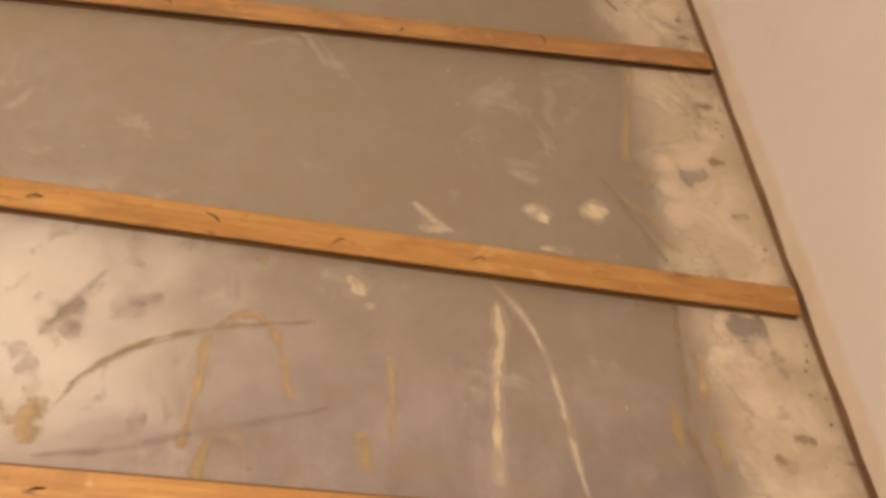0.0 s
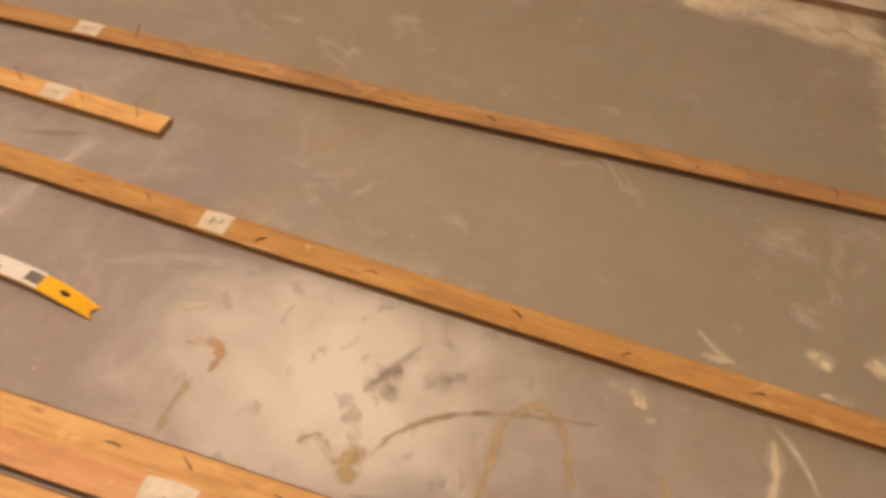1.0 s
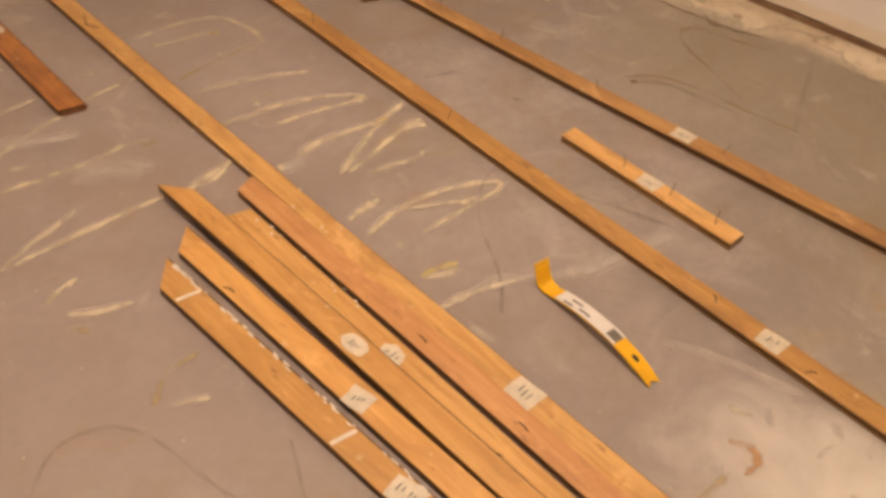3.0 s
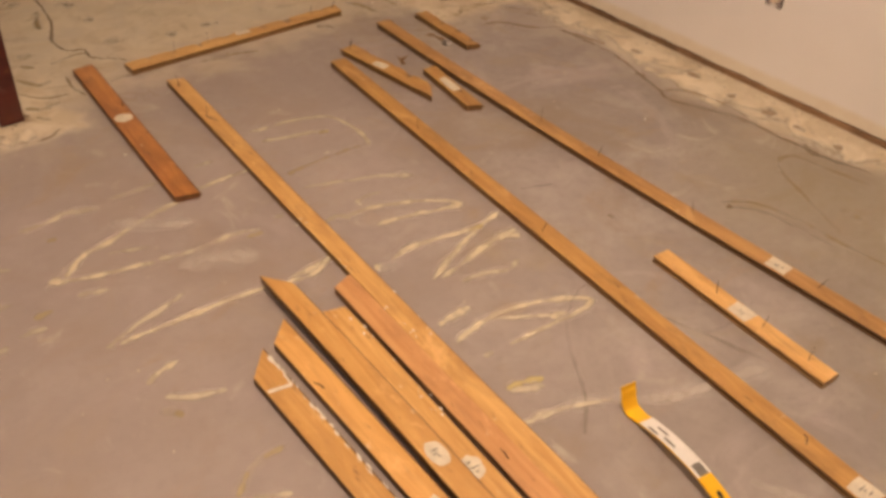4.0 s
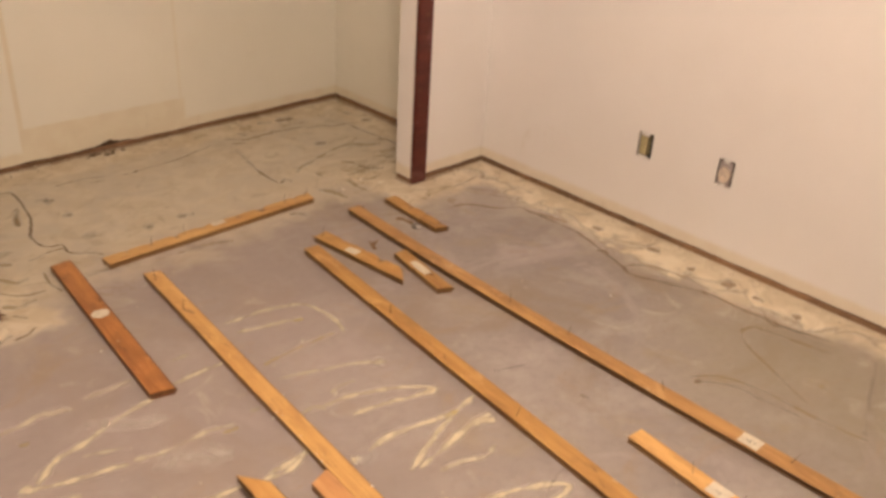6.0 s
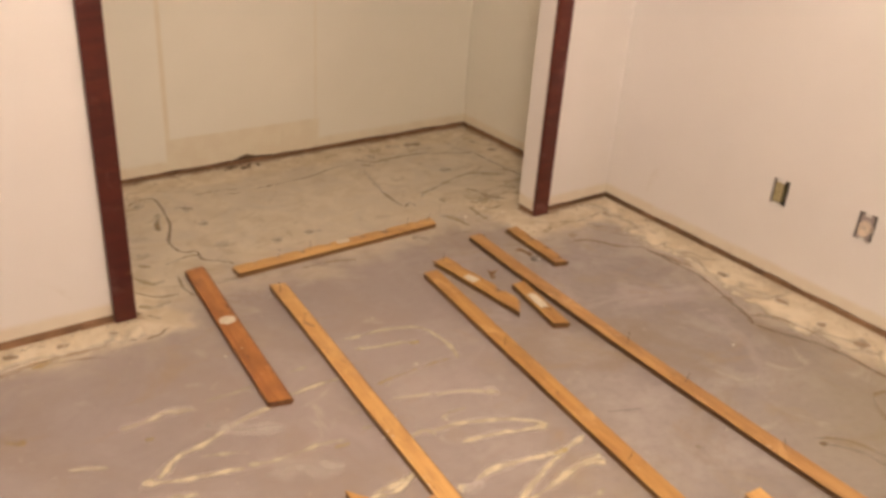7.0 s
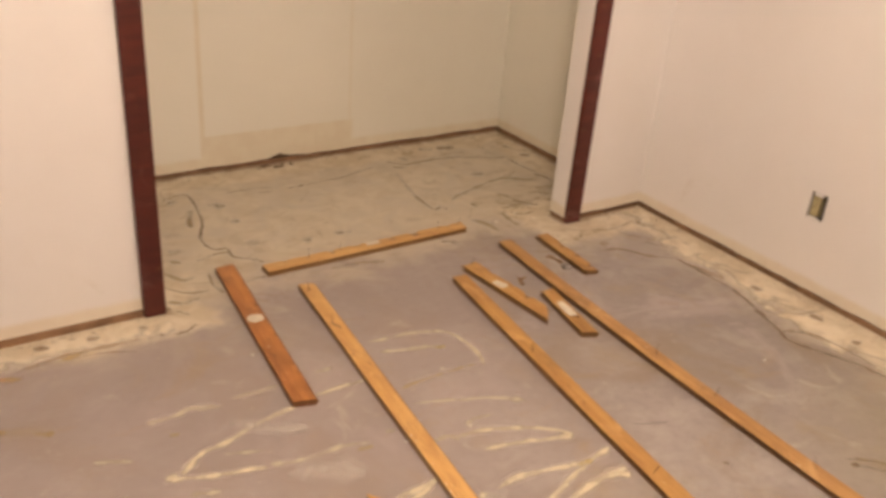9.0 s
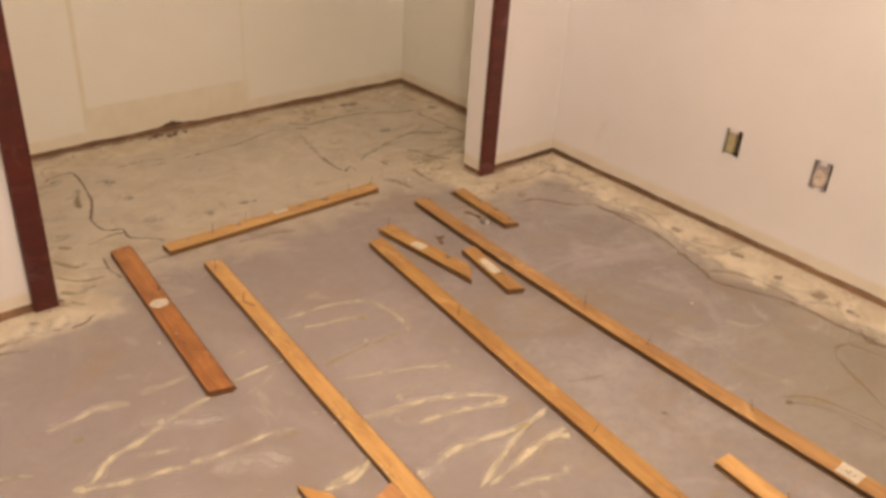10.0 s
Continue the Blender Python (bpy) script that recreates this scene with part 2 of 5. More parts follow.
def filler():
    """Cream levelling filler, worn through in places and ragged at its outer edge."""
    m, nt, b = shader("cream_filler")
    v = coords(nt)
    sep = nod(nt, "SeparateXYZ")
    put(nt, sep.inputs[0], nod(nt, "UVMap").outputs[0])
    out = sep.outputs[1]
    big, mid, fine = grain(nt, v, 5, 6, 0.65, warp=1.0), grain(nt, v, 11, 6, 0.62, warp=0.7), grain(nt, v, 90, 5, 0.65)
    col = blend(nt, step(nt, mid, 0.35, 0.65), (0.57, 0.49, 0.35), (0.74, 0.665, 0.52))
    col = blend(nt, calc(nt, "MULTIPLY", step(nt, big, 0.52, 0.66), 0.55), col, (0.40, 0.33, 0.235))
    col = blend(nt, calc(nt, "MULTIPLY", step(nt, grain(nt, v, 30, 4, 0.6, warp=0.5), 0.62, 0.72), 0.35), col, (0.33, 0.25, 0.15))
    rag = calc(nt, "ADD", out, calc(nt, "ADD", calc(nt, "MULTIPLY", calc(nt, "SUBTRACT", mid, 0.5), 0.5), calc(nt, "MULTIPLY", calc(nt, "SUBTRACT", fine, 0.5), 0.3)))
    cover = calc(nt, "SUBTRACT", 1.0, step(nt, rag, 0.78, 0.96))
    thin = calc(nt, "SUBTRACT", 1.0, calc(nt, "MULTIPLY", step(nt, calc(nt, "ADD", calc(nt, "MULTIPLY", out, 0.45), big), 0.68, 0.86), 0.8))
    amount = calc(nt, "MULTIPLY", calc(nt, "MULTIPLY", cover, thin), 0.9)
    put(nt, b.inputs["Base Color"], veil(nt, amount, col, CEMENT))
    b.inputs["Roughness"].default_value = 0.75
    relief(nt, b, calc(nt, "ADD", mid, calc(nt, "MULTIPLY", fine, 0.4)), 0.003)
    mix = nod(nt, "MixShader")
    put(nt, mix.inputs[0], amount)
    put(nt, mix.inputs[1], nod(nt, "BsdfTransparent").outputs[0])
    put(nt, mix.inputs[2], b.outputs[0])
    put(nt, nt.nodes["Material Output"].inputs[0], mix.outputs[0])
    return m


def drywall(name, patch=False):
    m, nt, b = shader(name)
    v = coords(nt)
    sep = nod(nt, "SeparateXYZ")
    put(nt, sep.inputs[0], v)
    x, z = sep.outputs[0], sep.outputs[2]
    soft, roll = grain(nt, v, 1.6, 4), grain(nt, v, 210, 3)
    blot = grain(nt, v, 14, 4)
    col = blend(nt, step(nt, soft, 0.3, 0.7), (0.77, 0.745, 0.655), (0.81, 0.785, 0.70)) if patch else blend(nt, step(nt, soft, 0.3, 0.7), (0.775, 0.745, 0.727), (0.815, 0.79, 0.777))
    raw = blend(nt, step(nt, blot, 0.35, 0.65), (0.66, 0.56, 0.39), (0.72, 0.64, 0.47))
    rim = calc(nt, "ADD", z, calc(nt, "MULTIPLY", calc(nt, "SUBTRACT", blot, 0.5), 0.012))
    low = calc(nt, "MULTIPLY", calc(nt, "SUBTRACT", 1.0, step(nt, rim, 0.050, 0.072)), 0.6)
    if patch:
        rect = calc(nt, "MULTIPLY", calc(nt, "MULTIPLY", step(nt, x, 0.005, 0.02), calc(nt, "SUBTRACT", 1.0, step(nt, x, 0.66, 0.68))), calc(nt, "SUBTRACT", 1.0, step(nt, rim, 0.145, 0.155)))
        seam = calc(nt, "MULTIPLY", calc(nt, "SUBTRACT", 1.0, step(nt, calc(nt, "ABSOLUTE", calc(nt, "SUBTRACT", x, 0.01)), 0.004, 0.014)), 0.55)
        seam2 = calc(nt, "MULTIPLY", calc(nt, "SUBTRACT", 1.0, step(nt, calc(nt, "ABSOLUTE", calc(nt, "SUBTRACT", x, 0.655)), 0.003, 0.010)), 0.25)
        low = calc(nt, "MAXIMUM", calc(nt, "MAXIMUM", low, calc(nt, "MULTIPLY", rect, 0.55)), calc(nt, "MAXIMUM", seam, seam2))
    col = blend(nt, low, col, raw)
    scuff = calc(nt, "MULTIPLY", step(nt, grain(nt, v, 7, 5, 0.6, warp=1.0), 0.62, 0.75), calc(nt, "MULTIPLY", calc(nt, "SUBTRACT", 1.0, step(nt, z, 0.05, 0.35)), 0.25))
    col = blend(nt, scuff, col, (0.5, 0.42, 0.3))
    put(nt, b.inputs["Base Color"], col)
    b.inputs["Roughness"].default_value = 0.55
    relief(nt, b, calc(nt, "ADD", roll, calc(nt, "MULTIPLY", soft, 0.5)), 0.0005)
    return m


T_BOARD = 0.019


def oak(name, light, dark, rough=0.42, stretch=(1.0, 22.0, 8.0), side_shade=0.7, worn=0.58):
    m, nt, b = shader(name)
    v = coords(nt)
    rnd = nod(nt, "ObjectInfo").outputs["Random"]
    off = nod(nt, "VectorMath", operation="ADD")
    comb = nod(nt, "CombineXYZ")
    for i, k in enumerate((17.0, 5.0, 9.0)):
        put(nt, comb.inputs[i], calc(nt, "MULTIPLY", rnd, k))
    put(nt, off.inputs[0], v)
    put(nt, off.inputs[1], comb.outputs[0])
    v = off.outputs[0]
    fibre, vein, blotch = grain(nt, v, 9, 6, 0.65, stretch=stretch), grain(nt, v, 3.5, 5, 0.6, stretch=(0.9, 14.0, 6.0), warp=1.2), grain(nt, v, 5.0, 6, 0.68, stretch=(1.0, 2.6, 1.0), warp=0.9)
    col = blend(nt, step(nt, vein, 0.32, 0.70), light, dark)
    col = blend(nt, calc(nt, "MULTIPLY", step(nt, fibre, 0.5, 0.74), 0.28), col, tuple(c * 0.5 for c in dark))
    col = blend(nt, calc(nt, "MULTIPLY", step(nt, blotch, 0.46, 0.70), worn), col, (dark[0] * 0.72, dark[1] * 0.74, dark[2] * 0.85))
    drift = grain(nt, v, 1.7, 4, 0.6, stretch=(1.6, 3.0, 1.0), warp=0.6)
    col = blend(nt, calc(nt, "MULTIPLY", step(nt, drift, 0.45, 0.66), 0.45 * worn), col, (dark[0] * 0.8, dark[1] * 0.74, dark[2] * 0.7))
    # dings and grime, then scuffs down to paler wood
    col = blend(nt, calc(nt, "MULTIPLY", step(nt, grain(nt, v, 26, 4, 0.6, stretch=(0.7, 2.2, 1.0), warp=0.3), 0.62, 0.74), worn), col, (0.17, 0.075, 0.028))
    wear = grain(nt, v, 8, 6, 0.68, stretch=(1.0, 1.6, 1.0), warp=0.6)
    col = blend(nt, calc(nt, "MULTIPLY", step(nt, wear, 0.55, 0.70), 0.5), col, tuple(min(1.0, c * 1.2 + 0.07) for c in light))
    if side_shade:
        col = blend(nt, calc(nt, "MULTIPLY", step(nt, grain(nt, v, 34, 3, 0.5), 0.67, 0.75), 0.5), col, (0.72, 0.55, 0.36))
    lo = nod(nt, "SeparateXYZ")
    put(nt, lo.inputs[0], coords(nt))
    if side_shade:
        # shade on the side faces is painted in: darker below the top edge
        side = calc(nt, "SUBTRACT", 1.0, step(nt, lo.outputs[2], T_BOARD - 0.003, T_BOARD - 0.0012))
        col = blend(nt, calc(nt, "MULTIPLY", side, side_shade), col, (0.09, 0.045, 0.02))
    hsv = nod(nt, "HueSaturation")
    put(nt, hsv.inputs["Value"], calc(nt, "ADD", 0.88, calc(nt, "MULTIPLY", rnd, 0.24)))
    put(nt, hsv.inputs["Color"], col)
    put(nt, b.inputs["Base Color"], hsv.outputs[0])
    put(nt, b.inputs["Roughness"], calc(nt, "ADD", rough - 0.06, calc(nt, "MULTIPLY", fibre, 0.2)))
    relief(nt, b, calc(nt, "ADD", fibre, calc(nt, "MULTIPLY", vein, 0.6)), 0.0005)
    return m


M_FLOOR = concrete()
M_WALL, M_CLOSET = drywall("painted_drywall"), drywall("patched_drywall", True)
M_CEIL = plain("ceiling_paint", (0.75, 0.72, 0.66), 0.7, 0, 0.04, 60)
M_SILL = plain("dirty_sill_wood", (0.24, 0.14, 0.075), 0.8, 0, 0.35, 14, 0.001)
M_TRIM = oak("mahogany_stain", (0.110, 0.017, 0.010), (0.064, 0.009, 0.006), 0.38, (20.0, 20.0, 1.2), 0)
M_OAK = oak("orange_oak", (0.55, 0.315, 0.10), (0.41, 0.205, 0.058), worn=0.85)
M_AMBER = oak("amber_oak", (0.70, 0.405, 0.14), (0.60, 0.315, 0.095), side_shade=0.85)
M_OLD = oak("old_oak", (0.48, 0.275, 0.098), (0.35, 0.18, 0.06), side_shade=0.9, worn=0.9)
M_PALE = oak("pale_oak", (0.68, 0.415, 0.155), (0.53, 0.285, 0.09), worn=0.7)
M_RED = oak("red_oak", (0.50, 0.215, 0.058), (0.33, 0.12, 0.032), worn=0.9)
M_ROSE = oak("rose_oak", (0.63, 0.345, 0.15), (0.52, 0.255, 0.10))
M_PAPER = plain("sticker_paper", (0.64, 0.585, 0.48), 0.6, 0, 0.12, 60)
M_INK = plain("printed_ink", (0.16, 0.14, 0.13), 0.6, 0, 0.3, 60)
M_NAIL = plain("rusty_steel", (0.10, 0.065, 0.045), 0.5, 0.6, 0.3, 200)
M_WHITE = plain("white_paint_drip", (0.75, 0.71, 0.64), 0.6, 0, 0.1, 80)
M_YELLOW = plain("yellow_enamel", (0.83, 0.46, 0.012), 0.33, 0, 0.06, 50, 0.0002)
M_WRAP = plain("label_film", (0.72, 0.70, 0.68), 0.35, 0, 0.06, 50)
M_STEEL = plain("bare_steel", (0.35, 0.32, 0.30), 0.4, 0.8, 0.25, 90)
M_TUBE = plain("grey_painted_tube", (0.27, 0.26, 0.27), 0.36, 0.25, 0.12, 40)
M_RUBBER = plain("black_rubber", (0.018, 0.017, 0.018), 0.7, 0, 0.3, 90)
M_TREAD = plain("grey_tread_plastic", (0.20, 0.21, 0.26), 0.36, 0, 0.12, 20)
M_BLACK = plain("black_lacquer", (0.012, 0.012, 0.015), 0.35, 0, 0.3, 30)
M_CARPET = plain("mauve_carpet", (0.36, 0.25, 0.21), 0.95, 0, 0.25, 140, 0.003)
M_BONE = plain("device_plastic", (0.42, 0.36, 0.20), 0.5, 0, 0.15, 60)
M_BOX = plain("box_steel", (0.10, 0.085, 0.07), 0.6, 0.15, 0.3, 60)
M_DEVICE = plain("receptacle_plastic", (0.66, 0.56, 0.46), 0.45, 0, 0.15, 60)
M_BAG = plain("white_plastic", (0.62, 0.61, 0.60), 0.35, 0, 0.08, 25)
M_POST = plain("grey_primed_board", (0.40, 0.34, 0.33), 0.6, 0, 0.12, 25)
M_MORTAR = plain("cream_mortar", (0.58, 0.50, 0.37), 0.85, 0, 0.2, 90)
M_CHIP = plain("dark_debris", (0.19, 0.135, 0.085), 0.8, 0, 0.4, 90)
SCREED = (0.43, 0.38, 0.32)
GLUE = {
    "cream": residue("cream_glue", (0.75, 0.67, 0.48), (0.62, 0.54, 0.38), 0.76, 0.26, 0.42),
    "faint": residue("thin_cream_glue", (0.68, 0.61, 0.46), (0.57, 0.50, 0.37), 0.68, 0.24, 0.4),
    "film": residue("whitish_film", (0.60, 0.555, 0.50), (0.50, 0.46, 0.41), 0.45, 0.18, 0.5),
    "yellow": residue("yellow_glue", (0.66, 0.54, 0.22), (0.54, 0.43, 0.16), 0.70, 0.2, 0.4),
    "olive": residue("olive_glue", (0.48, 0.39, 0.19), (0.38, 0.30, 0.15), 0.60, 0.18, 0.55),
    "ochre": residue("ochre_glue", (0.46, 0.34, 0.14), (0.38, 0.27, 0.10), 0.70, 0.2, 0.55),
    "rust": residue("rust_glue", (0.50, 0.28, 0.10), (0.40, 0.21, 0.07), 0.75, 0.2, 0.5),
    "dark": residue("dark_seam", (0.18, 0.11, 0.045), (0.10, 0.058, 0.024), 0.98, 0.18, 0.5, SCREED),
    "moss": residue("olive_seam", (0.27, 0.19, 0.075), (0.18, 0.125, 0.048), 0.80, 0.22, 0.55, SCREED),
    "brown": residue("brown_stain", (0.26, 0.17, 0.085), (0.19, 0.12, 0.06), 0.72, 0.28, 0.6, SCREED),
    "stain": residue("grey_spot", (0.25, 0.225, 0.20), (0.21, 0.19, 0.17), 0.75, 0.35, 0.3, SCREED),
    "smudge": residue("dim_smudge", (0.30, 0.25, 0.19), (0.24, 0.195, 0.14), 0.42, 0.2, 0.8, SCREED),
    "grey": residue("grey_scuff", (0.23, 0.185, 0.135), (0.18, 0.14, 0.10), 0.42, 0.14, 0.6),
}
M_FILLER = filler()


# ---------- building helpers ----------
def mesh_of(name, bm, material, smooth=False):
    bmesh.ops.recalc_face_normals(bm, faces=bm.faces)
    me = bpy.data.meshes.new(name)
    bm.to_mesh(me)
    bm.free()
    me.materials.append(material)
    if smooth:
        me.polygons.foreach_set("use_smooth", [True] * len(me.polygons))
    return me


def part(name, bm, material, parent, label="", smooth=False):
    ob = new(name, mesh_of(name, bm, material, smooth))
    ob.parent = parent
    return tagged(ob, label)


def thing(name, m, label, category, group=""):
    ob = new(name)
    ob.empty_display_size = 0.05
    ob.matrix_world = m
    return tagged(ob, label, category, group)


def block(bm, a, b, bevel=0.0, seg=2):
    made = bmesh.ops.create_cube(bm, size=1)["verts"]
    for v in made:
        v.co = Vector([(a[i] + b[i]) / 2 + v.co[i] * (b[i] - a[i]) for i in range(3)])
    if bevel:
        edges = list({e for v in made for e in v.link_edges})
        bmesh.ops.bevel(bm, geom=edges, offset=bevel, segments=seg, affect="EDGES", profile=0.6)
    return bm


def rod(bm, a, b, r1, r2=None, seg=12):
    a, b = Vector(a), Vector(b)
    q = (b - a).to_track_quat("Z", "Y").to_matrix().to_4x4()
    bmesh.ops.create_cone(bm, cap_ends=True, segments=seg, radius1=r1, radius2=r1 if r2 is None else r2, depth=(b - a).length, matrix=Matrix.Translation((a + b) / 2) @ q)
    return bm


def structure(name, bm, material, label, category):
    return tagged(new(name, mesh_of(name, bm, material)), label, category, "", "structure")


def sheet(us, vs, holes, thick, place, ragged=0.0):
    """A board with real openings: us, vs the break lines, holes (u0, u1, v0, v1), place(u, v, depth) to world."""
    us = sorted(set(us) | {h[i] for h in holes for i in (0, 1)})
    vs = sorted(set(vs) | {h[i] for h in holes for i in (2, 3)})
    kept = {(i, j) for i in range(len(us) - 1) for j in range(len(vs) - 1)
            if not any(h[0] <= (us[i] + us[i + 1]) / 2 <= h[1] and h[2] <= (vs[j] + vs[j + 1]) / 2 <= h[3] for h in holes)}
    bm, grid = bmesh.new(), {}
    drop = {i: (random.random() - 0.4) * ragged for i in range(len(us))}

    def at(i, j, k):
        if (i, j, k) not in grid:
            v = vs[j] + (drop[i] if j == 0 else 0)
            grid[i, j, k] = bm.verts.new(place(us[i], v, thick * k))
        return grid[i, j, k]

    for i, j in kept:
        bm.faces.new([at(i, j, 0), at(i + 1, j, 0), at(i + 1, j + 1, 0), at(i, j + 1, 0)])
        bm.faces.new([at(i, j, 1), at(i, j + 1, 1), at(i + 1, j + 1, 1), at(i + 1, j, 1)])
        for (di, dj), (p, q) in {(-1, 0): ((0, 0), (0, 1)), (1, 0): ((1, 0), (1, 1)), (0, -1): ((0, 0), (1, 0)), (0, 1): ((0, 1), (1, 1))}.items():
            if (i + di, j + dj) not in kept:
                bm.faces.new([at(i + p[0], j + p[1], 0), at(i + q[0], j + q[1], 0), at(i + q[0], j + q[1], 1), at(i + p[0], j + p[1], 1)])
    return bm


def spread(a, b, gap):
    n = max(1, round((b - a) / gap))
    return [a + (b - a) * i / n for i in range(n + 1)]


# ---------- the room ----------
TOP, FOOT = 2.42, 0.020
LEFT = -2.7
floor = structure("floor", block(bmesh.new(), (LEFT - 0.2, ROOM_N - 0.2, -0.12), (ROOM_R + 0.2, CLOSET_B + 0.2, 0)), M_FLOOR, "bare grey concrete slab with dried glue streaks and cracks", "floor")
structure("ceiling", block(bmesh.new(), (LEFT - 0.2, ROOM_N - 0.2, TOP), (ROOM_R + 0.2, 4.9, TOP + 0.1)), M_CEIL, "plain painted ceiling over the whole room", "ceiling")

BOXES = ((1.378, 1.438, 0.262, 0.352), (1.074, 1.132, 0.264, 0.354))   # cut-outs for the outlets: y, y, z, z
structure("wall_right", sheet(spread(ROOM_N, ROOM_F + 0.04, 0.07), [FOOT + 0.003, TOP], BOXES, 0.013, lambda u, v, k: (ROOM_R + k, u, v), 0.004), M_WALL, "off-white painted drywall with a bare cream strip at its foot", "wall")
structure("wall_closet_right", sheet(spread(ROOM_F + 0.04, CLOSET_B, 0.07), [FOOT + 0.003, TOP], (), 0.013, lambda u, v, k: (ROOM_R + k, u, v), 0.004), M_CLOSET, "yellowed off-white drywall at the side of the closet", "wall")
structure("wall_near", sheet(spread(LEFT, ROOM_R, 0.07), [FOOT, TOP], (), 0.013, lambda u, v, k: (u, ROOM_N - k, v), 0.006), M_WALL, "off-white painted drywall ending above the slab", "wall")
structure("wall_left", block(bmesh.new(), (LEFT - 0.1, ROOM_N - 0.1, 0), (LEFT, 4.8, TOP)), M_WALL, "plain off-white painted wall", "wall")
DOOR_L, DOOR_R = -1.90, -1.022
structure("wall_partition", sheet(spread(LEFT, DOOR_L, 0.1) + spread(DOOR_R, OPEN_L, 0.06) + spread(OPEN_R, ROOM_R, 0.06), [FOOT, TOP], ((DOOR_L, DOOR_R, FOOT, 2.06), (OPEN_L, OPEN_R, FOOT, 2.06)), 0.085, lambda u, v, k: (u, ROOM_F + k, v), 0.006), M_WALL, "off-white drywall partition with closet and door openings", "wall")
structure("wall_closet_back", sheet(spread(-0.93, ROOM_R, 0.06) + spread(0.26, 0.44, 0.018), [FOOT, TOP], ((0.280, 0.300, FOOT, 0.026), (0.300, 0.323, FOOT, 0.033), (0.323, 0.347, FOOT, 0.039), (0.347, 0.371, FOOT, 0.031), (0.371, 0.418, FOOT, 0.025)), 0.013, lambda u, v, k: (u, CLOSET_B + k, v), 0.006), M_CLOSET, "off-white closet drywall with a bare yellowed patch", "wall")
structure("wall_closet_left", block(bmesh.new(), (-0.93, ROOM_F + 0.085, 0), (-0.88, CLOSET_B, TOP)), M_WALL, "plain off-white closet side wall", "wall")
for nm, a, b in (("wall_right_sill", (ROOM_R + 0.004, ROOM_N + 0.006, 0), (ROOM_R + 0.1, CLOSET_B - 0.001, FOOT - 0.002)), ("wall_near_sill", (LEFT, ROOM_N - 0.1, 0), (ROOM_R, ROOM_N - 0.006, FOOT - 0.004)),
                 ("partition_sill_left", (DOOR_R + 0.046, ROOM_F - 0.004, 0), (OPEN_L - 0.052, ROOM_F + 0.08, FOOT + 0.004)), ("partition_sill_right", (OPEN_R + 0.002, ROOM_F + 0.004, 0), (ROOM_R, ROOM_F + 0.08, FOOT - 0.007)),
                 ("closet_back_sill", (-0.88, CLOSET_B + 0.005, 0), (ROOM_R, CLOSET_B + 0.1, FOOT - 0.005))):
    structure(nm, block(bmesh.new(), a, b), M_SILL, "dirty dark brown sill plate under the drywall", "sill plate")
# the wall core closes the shell behind the drywall
structure("wall_right_core", block(bmesh.new(), (ROOM_R + 0.1, ROOM_N - 0.1, 0), (ROOM_R + 0.2, CLOSET_B + 0.1, TOP)), M_SILL, "dark wall cavity behind the drywall", "wall")


def casing(name, a, b, label):
    structure(name, block(bmesh.new(), a, b, 0.004, 2), M_TRIM, label, "trim")


casing("closet_casing_left", (OPEN_L - 0.058, ROOM_F - 0.018, 0.002), (OPEN_L + 0.004, ROOM_F - 0.0005, 2.12), "dark mahogany-stained casing beside the closet opening")
casing("closet_casing_right", (OPEN_R - 0.002, ROOM_F - 0.02, 0.002), (OPEN_R + 0.064, ROOM_F - 0.0005, 2.12), "dark mahogany-stained casing beside the closet opening")
casing("door_casing", (DOOR_R - 0.016, ROOM_F - 0.018, 0.002), (DOOR_R + 0.045, ROOM_F - 0.0005, 2.12), "dark mahogany-stained casing beside the doorway")
casing("door_jamb", (DOOR_R - 0.018, ROOM_F + 0.0005, 0.002), (DOOR_R - 0.001, ROOM_F + 0.10, 2.06), "dark mahogany-stained door jamb")

# the next room, seen through the doorway
structure("hall_floor", block(bmesh.new(), (LEFT, ROOM_F + 0.14, -0.1), (-0.932, 4.8, 0.006)), M_CARPET, "mauve-brown carpet in the next room", "floor")
structure("hall_wall_back", block(bmesh.new(), (LEFT, 4.8, 0), (-0.5, 4.9, TOP)), M_WALL, "plain off-white wall of the next room", "wall")
structure("hall_wall_side", block(bmesh.new(), (-0.93, CLOSET_B + 0.013, 0), (-0.83, 4.8, TOP)), M_WALL, "plain off-white side wall of the next room", "wall")


# ---------- glue streaks and cracks on the slab ----------
def glide(points, n=10):
    pts = [Vector((*p, 0)) for p in points]
    pts = [2 * pts[0] - pts[1]] + pts + [2 * pts[-1] - pts[-2]]
    out = []
    for i in range(1, len(pts) - 2):
        p0, p1, p2, p3 = pts[i - 1:i + 3]
        for k in range(n):
            t = k / n
            out.append(0.5 * ((2 * p1) + (p2 - p0) * t + (2 * p0 - 5 * p1 + 4 * p2 - p3) * t * t + (3 * p1 - p0 - 3 * p2 + p3) * t ** 3))
    return out + [pts[-2]]


count = [0]


